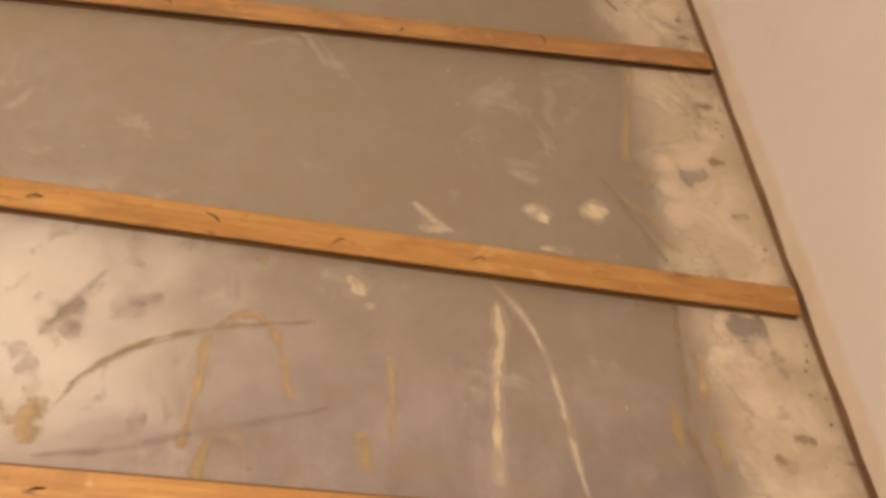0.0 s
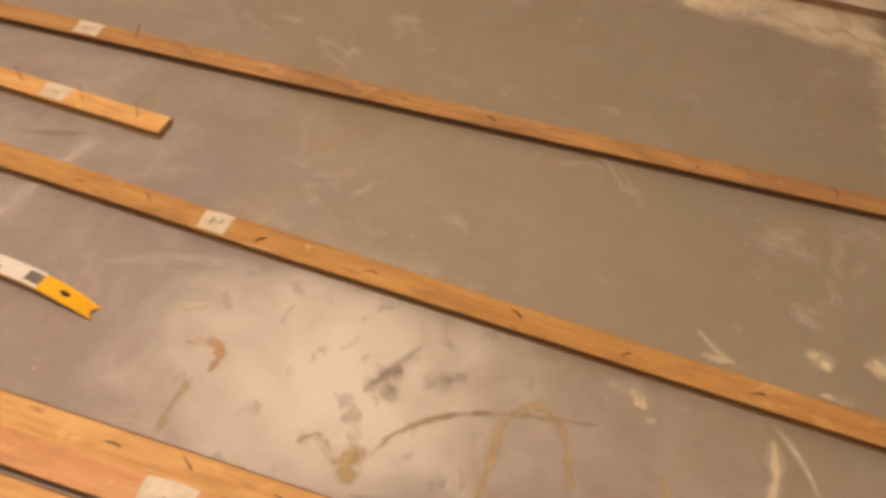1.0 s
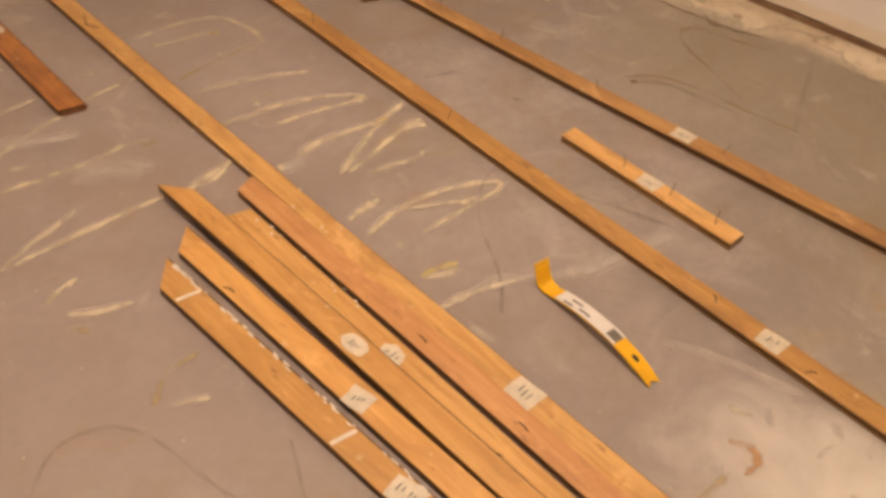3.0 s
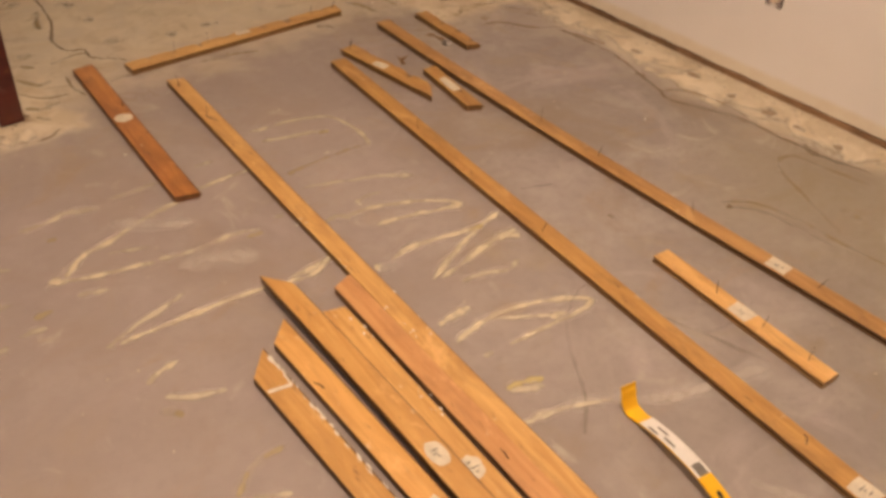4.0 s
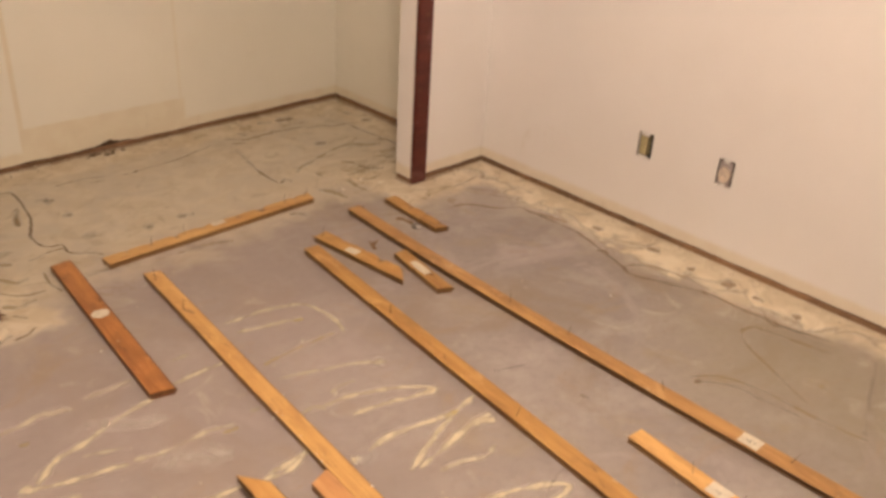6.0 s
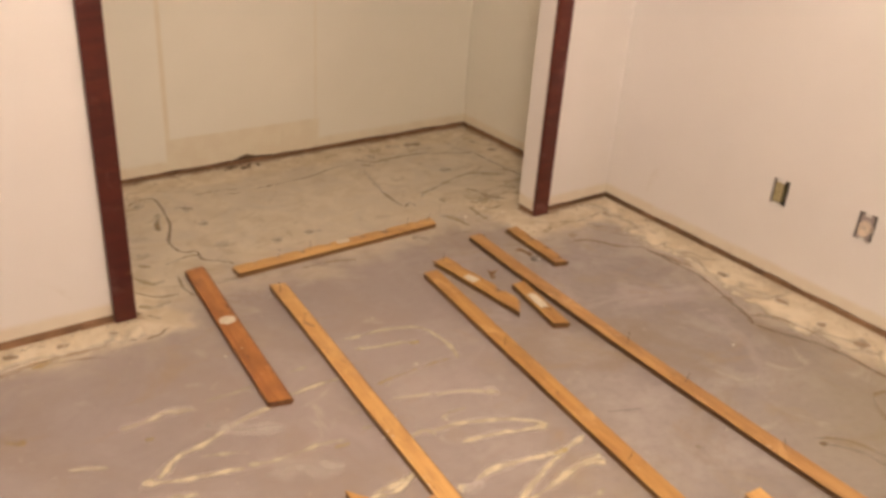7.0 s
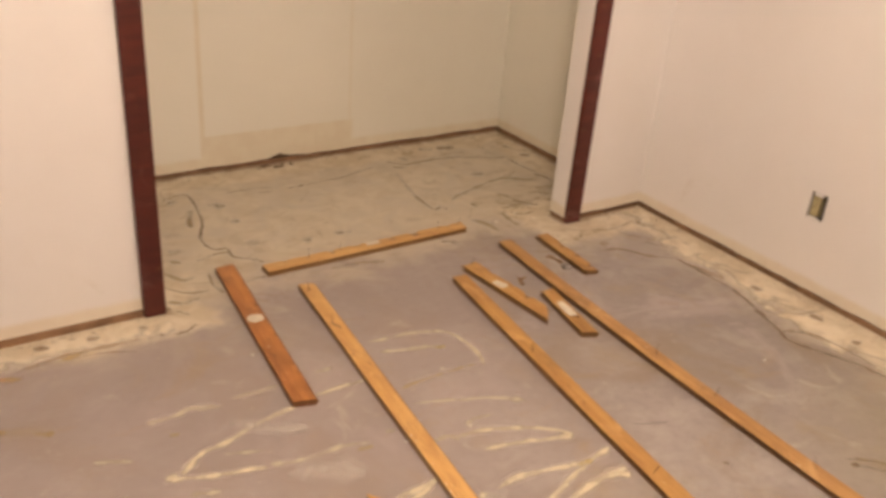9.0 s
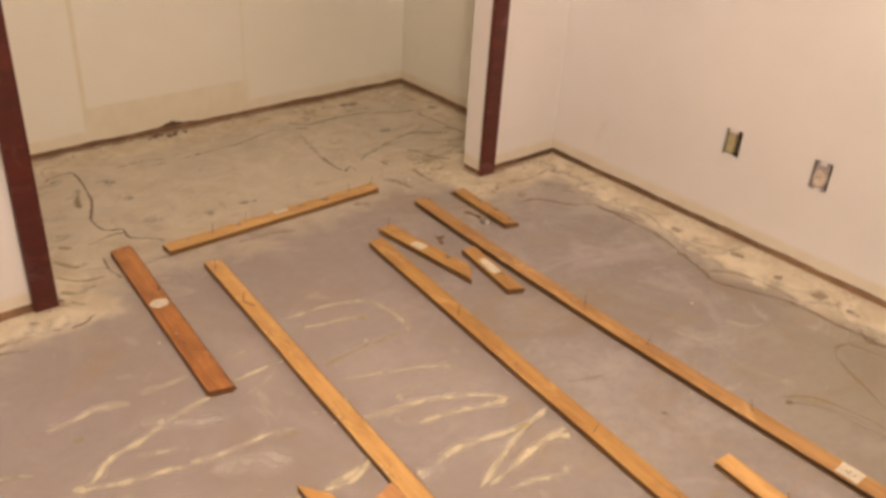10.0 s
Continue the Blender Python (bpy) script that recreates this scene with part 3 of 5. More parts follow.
def streak(kind, width, *points):
    """A trail of dried glue, a scuff or a crack along a few points of the slab."""
    count[0] += 1
    line, bm = glide(points), bmesh.new()
    uv = bm.loops.layers.uv.new("UVMap")
    width *= 1.05 if kind in ("dark", "moss") else 1.4
    rows, z, run = [], 0.0008 + 0.000010 * count[0], 0.0
    shake = 0.0035 if kind == "dark" else 0.002
    for i, p in enumerate(line):
        d = (line[min(i + 1, len(line) - 1)] - line[max(i - 1, 0)]).normalized()
        s = Vector((-d.y, d.x, 0))
        wob = noise.noise(Vector((i * 0.37, count[0] * 3.1, 0))) + (1.2 * noise.noise(Vector((i * 0.93, count[0] * 3.1, 7))) if kind == "dark" else 0)
        w = width * (0.75 + 0.55 * noise.noise(Vector((i * 0.21, count[0] * 1.7, 4)))) * min(1, 0.45 + i * 0.2, 0.45 + (len(line) - 1 - i) * 0.2)
        c = p + s * wob * shake
        run += (p - line[i - 1]).length if i else 0
        rows.append((bm.verts.new(c + s * w / 2 + Vector((0, 0, z))), bm.verts.new(c - s * w / 2 + Vector((0, 0, z))), run))
    for a, b in zip(rows, rows[1:]):
        f = bm.faces.new([a[0], a[1], b[1], b[0]])
        for loop, (u, v) in zip(f.loops, ((a[2], 1), (a[2], 0), (b[2], 0), (b[2], 1))):
            loop[uv].uv = (u, v)
    part({"dark": "floor_crack", "moss": "floor_crack", "grey": "scuff_mark", "smudge": "floor_stain", "brown": "floor_stain", "stain": "floor_stain"}.get(kind, "glue_streak"), bm, GLUE[kind], floor)


streak("dark", 0.020, (-0.119, 2.948), (-0.123, 2.864), (-0.145, 2.709), (-0.194, 2.576), (-0.193, 2.505), (-0.173, 2.475), (-0.140, 2.464), (-0.145, 2.411), (-0.125, 2.382), (-0.085, 2.355), (-0.066, 2.326))
streak("moss", 0.020, (-0.119, 2.948), (-0.155, 2.954), (-0.192, 2.943), (-0.220, 2.924))
streak("moss", 0.045, (-0.150, 2.806), (-0.181, 2.732), (-0.200, 2.666))
streak("smudge", 0.07, (-0.074, 2.836), (-0.058, 2.803), (-0.028, 2.799))
streak("smudge", 0.05, (-0.207, 2.908), (-0.176, 2.887))
streak("smudge", 0.05, (-0.055, 2.668), (-0.026, 2.648))
streak("smudge", 0.05, (-0.320, 2.527), (-0.284, 2.510))
streak("smudge", 0.06, (-0.063, 2.493), (-0.035, 2.455))
streak("smudge", 0.06, (0.116, 2.431), (0.142, 2.407))
streak("moss", 0.014, (0.012, 2.906), (0.072, 2.910), (0.131, 2.909), (0.194, 2.889))
streak("moss", 0.014, (0.121, 2.864), (0.185, 2.855))
streak("dark", 0.014, (0.254, 2.863), (0.308, 2.864), (0.400, 2.872), (0.494, 2.879), (0.573, 2.906), (0.667, 2.930))
streak("dark", 0.03, (0.295, 2.862), (0.319, 2.866))
streak("smudge", 0.04, (0.237, 2.428), (0.297, 2.412))
streak("moss", 0.028, (0.752, 2.958), (0.807, 2.906), (0.908, 2.909), (0.996, 2.910), (1.090, 2.895))
streak("moss", 0.03, (0.746, 2.898), (0.794, 2.870))
streak("moss", 0.02, (1.091, 2.874), (1.170, 2.857), (1.212, 2.829), (1.292, 2.812))
streak("dark", 0.018, (1.274, 2.796), (1.279, 2.711), (1.286, 2.640), (1.292, 2.586))
streak("dark", 0.018, (1.296, 2.571), (1.294, 2.489))
streak("moss", 0.028, (0.680, 2.629), (0.675, 2.589), (0.671, 2.517), (0.672, 2.461))
streak("dark", 0.026, (0.677, 2.448), (0.719, 2.478))
streak("dark", 0.014, (0.718, 2.467), (0.720, 2.434))
streak("grey", 0.03, (0.729, 2.844), (0.704, 2.743), (0.680, 2.629))
streak("smudge", 0.06, (1.014, 2.701), (1.064, 2.685))
streak("smudge", 0.04, (0.684, 2.832), (0.718, 2.815))
streak("brown", 0.06, (0.956, 3.038), (1.022, 3.019))
streak("brown", 0.06, (1.042, 3.027), (1.122, 3.003))
streak("brown", 0.05, (1.364, 2.945), (1.363, 2.900))
streak("brown", 0.05, (1.365, 2.818), (1.393, 2.780))
streak("brown", 0.04, (0.823, 2.985), (0.842, 2.944))
streak("olive", 0.03, (0.783, 2.496), (0.823, 2.529), (0.857, 2.541), (0.946, 2.572), (1.020, 2.597), (1.115, 2.610), (1.198, 2.564), (1.239, 2.532))
streak("moss", 0.035, (0.998, 2.494), (1.020, 2.440), (1.027, 2.392), (1.066, 2.345))
streak("olive", 0.03, (0.924, 2.359), (1.017, 2.361), (1.075, 2.336))
streak("dark", 0.016, (1.150, 2.444), (1.201, 2.392))
streak("moss", 0.03, (0.840, 2.454), (0.841, 2.409))
streak("moss", 0.025, (0.932, 2.319), (0.972, 2.283), (1.022, 2.288))
streak("dark", 0.018, (1.085, 2.278), (1.086, 2.187))
streak("olive", 0.03, (0.903, 2.334), (0.891, 2.263), (0.894, 2.211))
streak("olive", 0.04, (0.754, 2.326), (0.788, 2.263), (0.796, 2.195))
streak("moss", 0.03, (1.266, 2.594), (1.302, 2.544))
streak("grey", 0.03, (0.695, 2.172), (0.780, 2.152))
streak("smudge", 0.07, (0.552, 2.212), (0.614, 2.181))
streak("smudge", 0.05, (0.460, 2.254), (0.502, 2.230))
streak("olive", 0.03, (0.113, 2.194), (0.206, 2.190), (0.254, 2.178), (0.296, 2.163))
streak("grey", 0.016, (-0.163, 2.228), (-0.082, 2.235), (-0.000, 2.239))
streak("moss", 0.02, (-0.261, 2.421), (-0.184, 2.443), (-0.141, 2.437))
streak("olive", 0.03, (-0.375, 2.381), (-0.341, 2.320), (-0.300, 2.318))
streak("moss", 0.02, (-0.404, 2.295), (-0.350, 2.233), (-0.289, 2.222))
streak("olive", 0.035, (-0.414, 2.211), (-0.384, 2.182), (-0.327, 2.191))
streak("olive", 0.035, (-0.337, 2.457), (-0.308, 2.425))
streak("moss", 0.03, (-0.409, 2.147), (-0.385, 2.110))
streak("moss", 0.02, (-0.252, 2.329), (-0.264, 2.252), (-0.253, 2.190))
streak("brown", 0.024, (-0.863, 2.026), (-0.833, 2.032), (-0.787, 2.041), (-0.747, 2.050), (-0.685, 2.051), (-0.623, 2.049), (-0.575, 2.047), (-0.540, 2.043))
streak("brown", 0.018, (-0.698, 2.028), (-0.645, 2.020), (-0.567, 1.990))
streak("rust", 0.045, (-0.962, 2.093), (-0.925, 2.044), (-0.873, 1.987))
streak("ochre", 0.05, (-1.066, 2.059), (-1.027, 2.008), (-0.986, 1.978))
streak("ochre", 0.06, (-0.886, 2.015), (-0.854, 1.991))
streak("ochre", 0.05, (-0.750, 2.033), (-0.681, 2.037))
streak("dark", 0.06, (-1.206, 2.147), (-1.111, 2.148), (-1.023, 2.135))
streak("dark", 0.02, (-0.530, 2.106), (-0.513, 2.096))
streak("dark", 0.024, (-0.490, 2.047), (-0.477, 2.033))
streak("dark", 0.016, (-0.452, 2.027), (-0.413, 2.032), (-0.383, 2.057))
streak("dark", 0.03, (-0.431, 2.177), (-0.427, 2.161))
streak("brown", 0.05, (-0.927, 2.122), (-0.894, 2.106))
streak("brown", 0.05, (-0.802, 2.124), (-0.768, 2.101))
streak("brown", 0.05, (-0.667, 2.114), (-0.641, 2.095))
streak("ochre", 0.06, (-0.950, 1.799), (-0.870, 1.766), (-0.829, 1.733))
streak("grey", 0.03, (-1.169, 1.849), (-1.146, 1.842))
streak("grey", 0.03, (-1.164, 1.792), (-1.146, 1.790))
streak("ochre", 0.05, (-1.170, 2.056), (-1.092, 2.033))
streak("dark", 0.024, (1.251, 1.761), (1.255, 1.624), (1.259, 1.500), (1.224, 1.375), (1.178, 1.238), (1.159, 1.203), (1.188, 1.127), (1.235, 1.035), (1.254, 0.949), (1.252, 0.853), (1.261, 0.769), (1.260, 0.733), (1.275, 0.673), (1.298, 0.588))
streak("dark", 0.018, (1.282, 0.797), (1.245, 0.752), (1.263, 0.717), (1.263, 0.675))
streak("dark", 0.03, (1.208, 1.368), (1.224, 1.338))
streak("brown", 0.02, (1.190, 1.247), (1.253, 1.193), (1.282, 1.085), (1.276, 0.981))
streak("moss", 0.018, (1.148, 0.795), (1.109, 0.772), (1.076, 0.729), (1.046, 0.672), (1.006, 0.595), (0.959, 0.504))
streak("moss", 0.022, (1.142, 0.795), (1.186, 0.781), (1.202, 0.738), (1.215, 0.660), (1.237, 0.561))
streak("dark", 0.024, (1.262, 0.686), (1.280, 0.655))
streak("grey", 0.02, (0.814, 0.748), (0.854, 0.710), (0.880, 0.661), (0.886, 0.586), (0.894, 0.487))
streak("dark", 0.03, (0.816, 0.750), (0.827, 0.735))
streak("grey", 0.016, (0.436, 1.121), (0.527, 1.083))
streak("dark", 0.02, (1.239, 1.898), (1.284, 1.825))
streak("moss", 0.026, (1.056, 1.912), (1.118, 1.886), (1.177, 1.800), (1.251, 1.755))
streak("brown", 0.03, (1.340, 2.045), (1.337, 2.020))
streak("brown", 0.03, (1.253, 1.703), (1.293, 1.565))
streak("moss", 0.02, (0.531, 0.909), (0.541, 0.888))
streak("olive", 0.03, (1.207, 2.006), (1.257, 1.934))
streak("moss", 0.02, (1.125, 2.061), (1.204, 2.033), (1.330, 2.051))
streak("brown", 0.05, (1.338, 1.487), (1.343, 1.442))
streak("brown", 0.05, (1.362, 1.268), (1.360, 1.222))
streak("brown", 0.05, (1.340, 0.976), (1.369, 0.938))
streak("brown", 0.045, (1.350, 0.871), (1.342, 0.830))
streak("brown", 0.05, (1.345, 1.105), (1.344, 1.079))
streak("brown", 0.05, (1.341, 0.736), (1.351, 0.710))
streak("cream", 0.06, (-0.643, 1.473), (-0.622, 1.444))
streak("cream", 0.030, (-0.614, 1.466), (-0.590, 1.483), (-0.548, 1.514), (-0.482, 1.526), (-0.405, 1.554), (-0.343, 1.569), (-0.291, 1.574))
streak("cream", 0.030, (-0.629, 1.457), (-0.594, 1.443), (-0.547, 1.428), (-0.471, 1.409), (-0.439, 1.397))
streak("cream", 0.024, (-0.232, 1.596), (-0.214, 1.596), (-0.168, 1.598), (-0.121, 1.598), (-0.085, 1.597))
streak("faint", 0.034, (-0.633, 1.677), (-0.610, 1.673), (-0.561, 1.674), (-0.519, 1.684), (-0.453, 1.656))
streak("faint", 0.026, (-0.419, 1.679), (-0.349, 1.675), (-0.290, 1.678))
streak("faint", 0.026, (-0.184, 1.687), (-0.134, 1.687))
streak("faint", 0.026, (-0.429, 1.405), (-0.378, 1.389), (-0.314, 1.385), (-0.245, 1.384), (-0.190, 1.367))
streak("film", 0.09, (-0.409, 1.354), (-0.330, 1.332), (-0.249, 1.283))
streak("film", 0.06, (-0.454, 1.590), (-0.379, 1.523), (-0.302, 1.486))
streak("faint", 0.026, (-0.505, 1.487), (-0.424, 1.455))
streak("faint", 0.03, (-0.771, 1.592), (-0.695, 1.555))
streak("olive", 0.03, (-0.596, 1.610), (-0.575, 1.603))
streak("cream", 0.026, (0.012, 1.754), (0.069, 1.747), (0.139, 1.742), (0.230, 1.710), (0.253, 1.676), (0.263, 1.611), (0.260, 1.557), (0.243, 1.511))
streak("cream", 0.028, (0.017, 1.696), (0.077, 1.676), (0.147, 1.659), (0.197, 1.638))
streak("yellow", 0.035, (0.168, 1.644), (0.197, 1.638))
streak("olive", 0.026, (-0.015, 1.521), (0.049, 1.528), (0.120, 1.530), (0.190, 1.527), (0.237, 1.522))
streak("faint", 0.022, (-0.020, 1.451), (0.048, 1.429), (0.114, 1.402), (0.169, 1.382), (0.248, 1.334))
streak("faint", 0.045, (0.211, 1.355), (0.247, 1.329))
streak("faint", 0.026, (0.051, 1.319), (0.090, 1.327), (0.131, 1.321))
streak("cream", 0.035, (-0.056, 1.300), (-0.012, 1.301), (0.003, 1.274))
streak("cream", 0.028, (0.003, 1.288), (0.072, 1.281), (0.151, 1.251), (0.223, 1.210), (0.261, 1.167), (0.209, 1.174), (0.125, 1.200), (0.042, 1.219))
streak("cream", 0.032, (-0.013, 1.094), (0.042, 1.102), (0.116, 1.092), (0.188, 1.075), (0.245, 1.069), (0.319, 1.081))
streak("yellow", 0.035, (0.206, 1.066), (0.248, 1.066))
streak("cream", 0.028, (0.018, 0.983), (0.098, 1.017), (0.167, 1.044), (0.229, 1.061))
streak("cream", 0.030, (0.040, 0.976), (0.122, 0.988), (0.207, 1.003), (0.277, 1.009), (0.300, 1.004))
streak("cream", 0.05, (0.238, 1.008), (0.270, 1.003), (0.287, 0.978))
streak("faint", 0.026, (0.067, 0.940), (0.131, 0.929), (0.177, 0.906), (0.228, 0.917))
streak("cream", 0.032, (-0.225, 1.179), (-0.179, 1.173), (-0.138, 1.180), (-0.115, 1.187))
streak("cream", 0.04, (-0.065, 1.091), (-0.040, 1.087))
streak("faint", 0.024, (-0.141, 1.386), (-0.113, 1.382))
streak("olive", 0.03, (-0.232, 1.358), (-0.192, 1.352))
streak("faint", 0.026, (-0.636, 1.213), (-0.609, 1.221), (-0.557, 1.241), (-0.502, 1.251), (-0.437, 1.270))
streak("cream", 0.028, (-0.611, 1.209), (-0.537, 1.205), (-0.464, 1.200), (-0.373, 1.194), (-0.287, 1.181))
streak("cream", 0.028, (-0.243, 1.170), (-0.194, 1.158), (-0.157, 1.166), (-0.126, 1.184))
streak("cream", 0.026, (-0.618, 1.078), (-0.581, 1.094), (-0.543, 1.098))
streak("faint", 0.034, (-0.605, 1.029), (-0.561, 0.997), (-0.506, 0.976))
streak("faint", 0.03, (-0.793, 1.441), (-0.732, 1.446))
streak("faint", 0.034, (-0.757, 1.345), (-0.704, 1.336))
streak("faint", 0.04, (-0.820, 1.327), (-0.782, 1.327))
streak("olive", 0.03, (-0.714, 1.381), (-0.676, 1.377))
streak("faint", 0.034, (-0.617, 1.395), (-0.558, 1.372))
streak("olive", 0.05, (-0.626, 1.006), (-0.600, 0.968))
streak("cream", 0.036, (-0.067, 0.864), (-0.012, 0.867), (0.022, 0.867))
streak("cream", 0.028, (-0.072, 0.804), (-0.012, 0.813), (0.056, 0.814), (0.140, 0.793), (0.201, 0.764), (0.251, 0.729), (0.242, 0.713), (0.183, 0.714), (0.086, 0.724), (0.012, 0.731))
streak("faint", 0.026, (0.042, 0.809), (0.110, 0.764), (0.163, 0.729))
streak("cream", 0.045, (0.141, 0.738), (0.180, 0.725))
streak("yellow", 0.035, (-0.080, 0.647), (-0.037, 0.639), (-0.001, 0.623))
streak("faint", 0.035, (-0.091, 0.564), (-0.053, 0.555))
streak("film", 0.045, (-0.035, 0.552), (0.025, 0.529), (0.080, 0.489), (0.166, 0.430))
streak("faint", 0.03, (-0.054, 0.741), (-0.031, 0.735))
streak("grey", 0.011, (0.298, 0.764), (0.236, 0.753), (0.155, 0.702), (0.101, 0.641), (0.049, 0.565), (0.012, 0.521), (-0.044, 0.477))
streak("film", 0.05, (-0.062, 1.080), (0.004, 1.079))
streak("grey", 0.012, (-0.839, 0.746), (-0.777, 0.790), (-0.727, 0.792), (-0.682, 0.766), (-0.653, 0.716), (-0.643, 0.654), (-0.637, 0.589), (-0.625, 0.521))
streak("olive", 0.03, (-0.615, 0.756), (-0.554, 0.795), (-0.484, 0.794))
streak("faint", 0.03, (-0.596, 0.738), (-0.538, 0.703))
streak("grey", 0.012, (-0.499, 0.544), (-0.531, 0.487), (-0.552, 0.450))
streak("faint", 0.03, (-0.158, 0.583), (-0.092, 0.557))
streak("film", 0.07, (0.403, 0.353), (0.321, 0.383), (0.247, 0.406), (0.132, 0.440))
streak("faint", 0.024, (-0.080, 0.553), (-0.027, 0.544), (0.057, 0.504))
streak("film", 0.03, (0.116, 0.216), (0.155, 0.131), (0.170, 0.058), (0.187, -0.036))
streak("grey", 0.018, (0.339, 0.587), (0.376, 0.479), (0.408, 0.362))
streak("faint", 0.04, (-0.077, 0.640), (-0.015, 0.607))
streak("moss", 0.024, (0.822, 0.768), (0.892, 0.708), (0.921, 0.590), (0.920, 0.477), (0.933, 0.337))
streak("grey", 0.022, (0.929, 0.343), (1.085, 0.396), (1.294, 0.462))
streak("grey", 0.014, (0.363, 0.519), (0.414, 0.486), (0.542, 0.489))
streak("olive", 0.06, (1.055, 0.560), (1.055, 0.495))
streak("ochre", 0.05, (1.234, 0.222), (1.195, 0.104), (1.185, -0.038))
streak("rust", 0.026, (0.009, 0.025), (0.020, -0.006), (0.014, -0.027), (-0.011, -0.032), (-0.034, -0.026))
streak("olive", 0.024, (-0.047, -0.009), (-0.093, 0.000), (-0.147, 0.004))
streak("olive", 0.03, (-0.110, -0.189), (-0.096, -0.215), (-0.114, -0.237), (-0.133, -0.252))
streak("ochre", 0.035, (-0.157, -0.278), (-0.121, -0.272), (-0.097, -0.292))
streak("grey", 0.018, (-0.006, -0.258), (0.035, -0.283), (0.075, -0.309), (0.107, -0.330))
streak("grey", 0.04, (-0.008, -0.292), (0.016, -0.303), (0.051, -0.304))
streak("grey", 0.03, (0.025, -0.343), (0.052, -0.387))
streak("faint", 0.02, (0.070, 0.060), (0.082, 0.018))
streak("cream", 0.05, (0.286, -0.972), (0.244, -0.986))
streak("cream", 0.05, (0.275, -1.053), (0.273, -1.093))
streak("moss", 0.02, (1.012, -0.955), (0.991, -0.985))
streak("film", 0.05, (1.300, -0.823), (1.404, -1.016))
streak("moss", 0.02, (-0.105, -0.295), (-0.066, -0.320), (-0.031, -0.356), (-0.002, -0.410), (0.017, -0.482), (0.025, -0.535), (0.035, -0.621))
streak("ochre", 0.026, (-0.160, -0.455), (-0.109, -0.461), (-0.068, -0.468), (-0.017, -0.470), (0.020, -0.489), (0.043, -0.518), (0.032, -0.550), (0.005, -0.567), (-0.039, -0.580), (-0.085, -0.588))
streak("grey", 0.016, (-0.171, -0.284), (-0.165, -0.363), (-0.145, -0.441), (-0.130, -0.509), (-0.114, -0.580), (-0.098, -0.639))
streak("ochre", 0.05, (-0.156, -0.274), (-0.126, -0.266), (-0.108, -0.274), (-0.102, -0.291))
streak("ochre", 0.03, (-0.204, -0.477), (-0.163, -0.484), (-0.140, -0.499), (-0.147, -0.525), (-0.188, -0.543))
streak("ochre", 0.04, (-0.132, -0.684), (-0.186, -0.690))
streak("olive", 0.022, (-0.019, -0.725), (-0.094, -0.726), (-0.155, -0.721))
streak("cream", 0.032, (0.085, -0.890), (0.021, -0.890), (-0.036, -0.877), (-0.106, -0.872), (-0.156, -0.866), (-0.207, -0.865))
streak("faint", 0.018, (0.123, -0.885), (0.062, -0.929), (0.005, -0.952), (-0.060, -0.964), (-0.121, -0.972), (-0.179, -0.979), (-0.222, -0.985))
streak("cream", 0.05, (0.119, -0.669), (0.084, -0.690))
streak("faint", 0.03, (0.071, -0.694), (0.061, -0.702))
streak("olive", 0.05, (0.147, -0.507), (0.134, -0.549))
streak("faint", 0.022, (0.271, -0.773), (0.231, -0.805), (0.213, -0.833))
streak("cream", 0.04, (0.285, -0.970), (0.243, -0.993))
streak("cream", 0.05, (0.278, -1.056), (0.278, -1.108))
streak("film", 0.05, (0.360, -0.941), (0.329, -0.987))
streak("faint", 0.03, (0.193, -0.974), (0.186, -1.030))
streak("faint", 0.04, (0.217, -0.777), (0.215, -0.822))
streak("moss", 0.022, (0.887, -1.201), (0.832, -1.231))
streak("ochre", 0.026, (0.662, -1.222), (0.529, -1.190), (0.396, -1.160))
streak("moss", 0.022, (0.356, -1.108), (0.302, -1.136), (0.255, -1.157), (0.209, -1.177), (0.177, -1.192))
streak("ochre", 0.02, (0.309, -1.142), (0.275, -1.182), (0.217, -1.209), (0.200, -1.221))
streak("ochre", 0.024, (0.364, -1.169), (0.348, -1.209))
streak("moss", 0.026, (0.094, -1.183), (0.035, -1.175), (-0.044, -1.165), (-0.117, -1.160), (-0.176, -1.166), (-0.225, -1.170))
streak("ochre", 0.03, (0.020, -1.192), (-0.043, -1.197), (-0.116, -1.196), (-0.180, -1.201))
streak("ochre", 0.03, (-0.077, -1.137), (-0.147, -1.137))
streak("stain", 0.07, (0.369, -1.262), (0.379, -1.290), (0.386, -1.318))
streak("stain", 0.09, (0.059, -1.263), (0.063, -1.296), (0.071, -1.331))
streak("brown", 0.035, (0.566, -1.336), (0.565, -1.378))
streak("brown", 0.04, (0.420, -1.329), (0.417, -1.361))
streak("brown", 0.03, (0.827, -1.359), (0.825, -1.402))
streak("brown", 0.02, (0.769, -1.354), (0.769, -1.376))
streak("brown", 0.03, (0.290, -1.337), (0.291, -1.371))
streak("brown", 0.03, (0.017, -1.326), (-0.000, -1.344))
streak("brown", 0.04, (-0.129, -1.316), (-0.135, -1.352))
streak("brown", 0.05, (-0.156, -1.279), (-0.181, -1.306))
streak("grey", 0.05, (-0.001, -0.260), (0.027, -0.282), (0.055, -0.306))
streak("grey", 0.07, (0.000, -0.284), (0.015, -0.306))
streak("grey", 0.06, (0.044, -0.341), (0.050, -0.373), (0.066, -0.409))
streak("grey", 0.04, (-0.060, -0.241), (-0.043, -0.268))
streak("grey", 0.04, (-0.084, -0.256), (-0.075, -0.278))
streak("grey", 0.05, (-0.119, -0.387), (-0.122, -0.411))


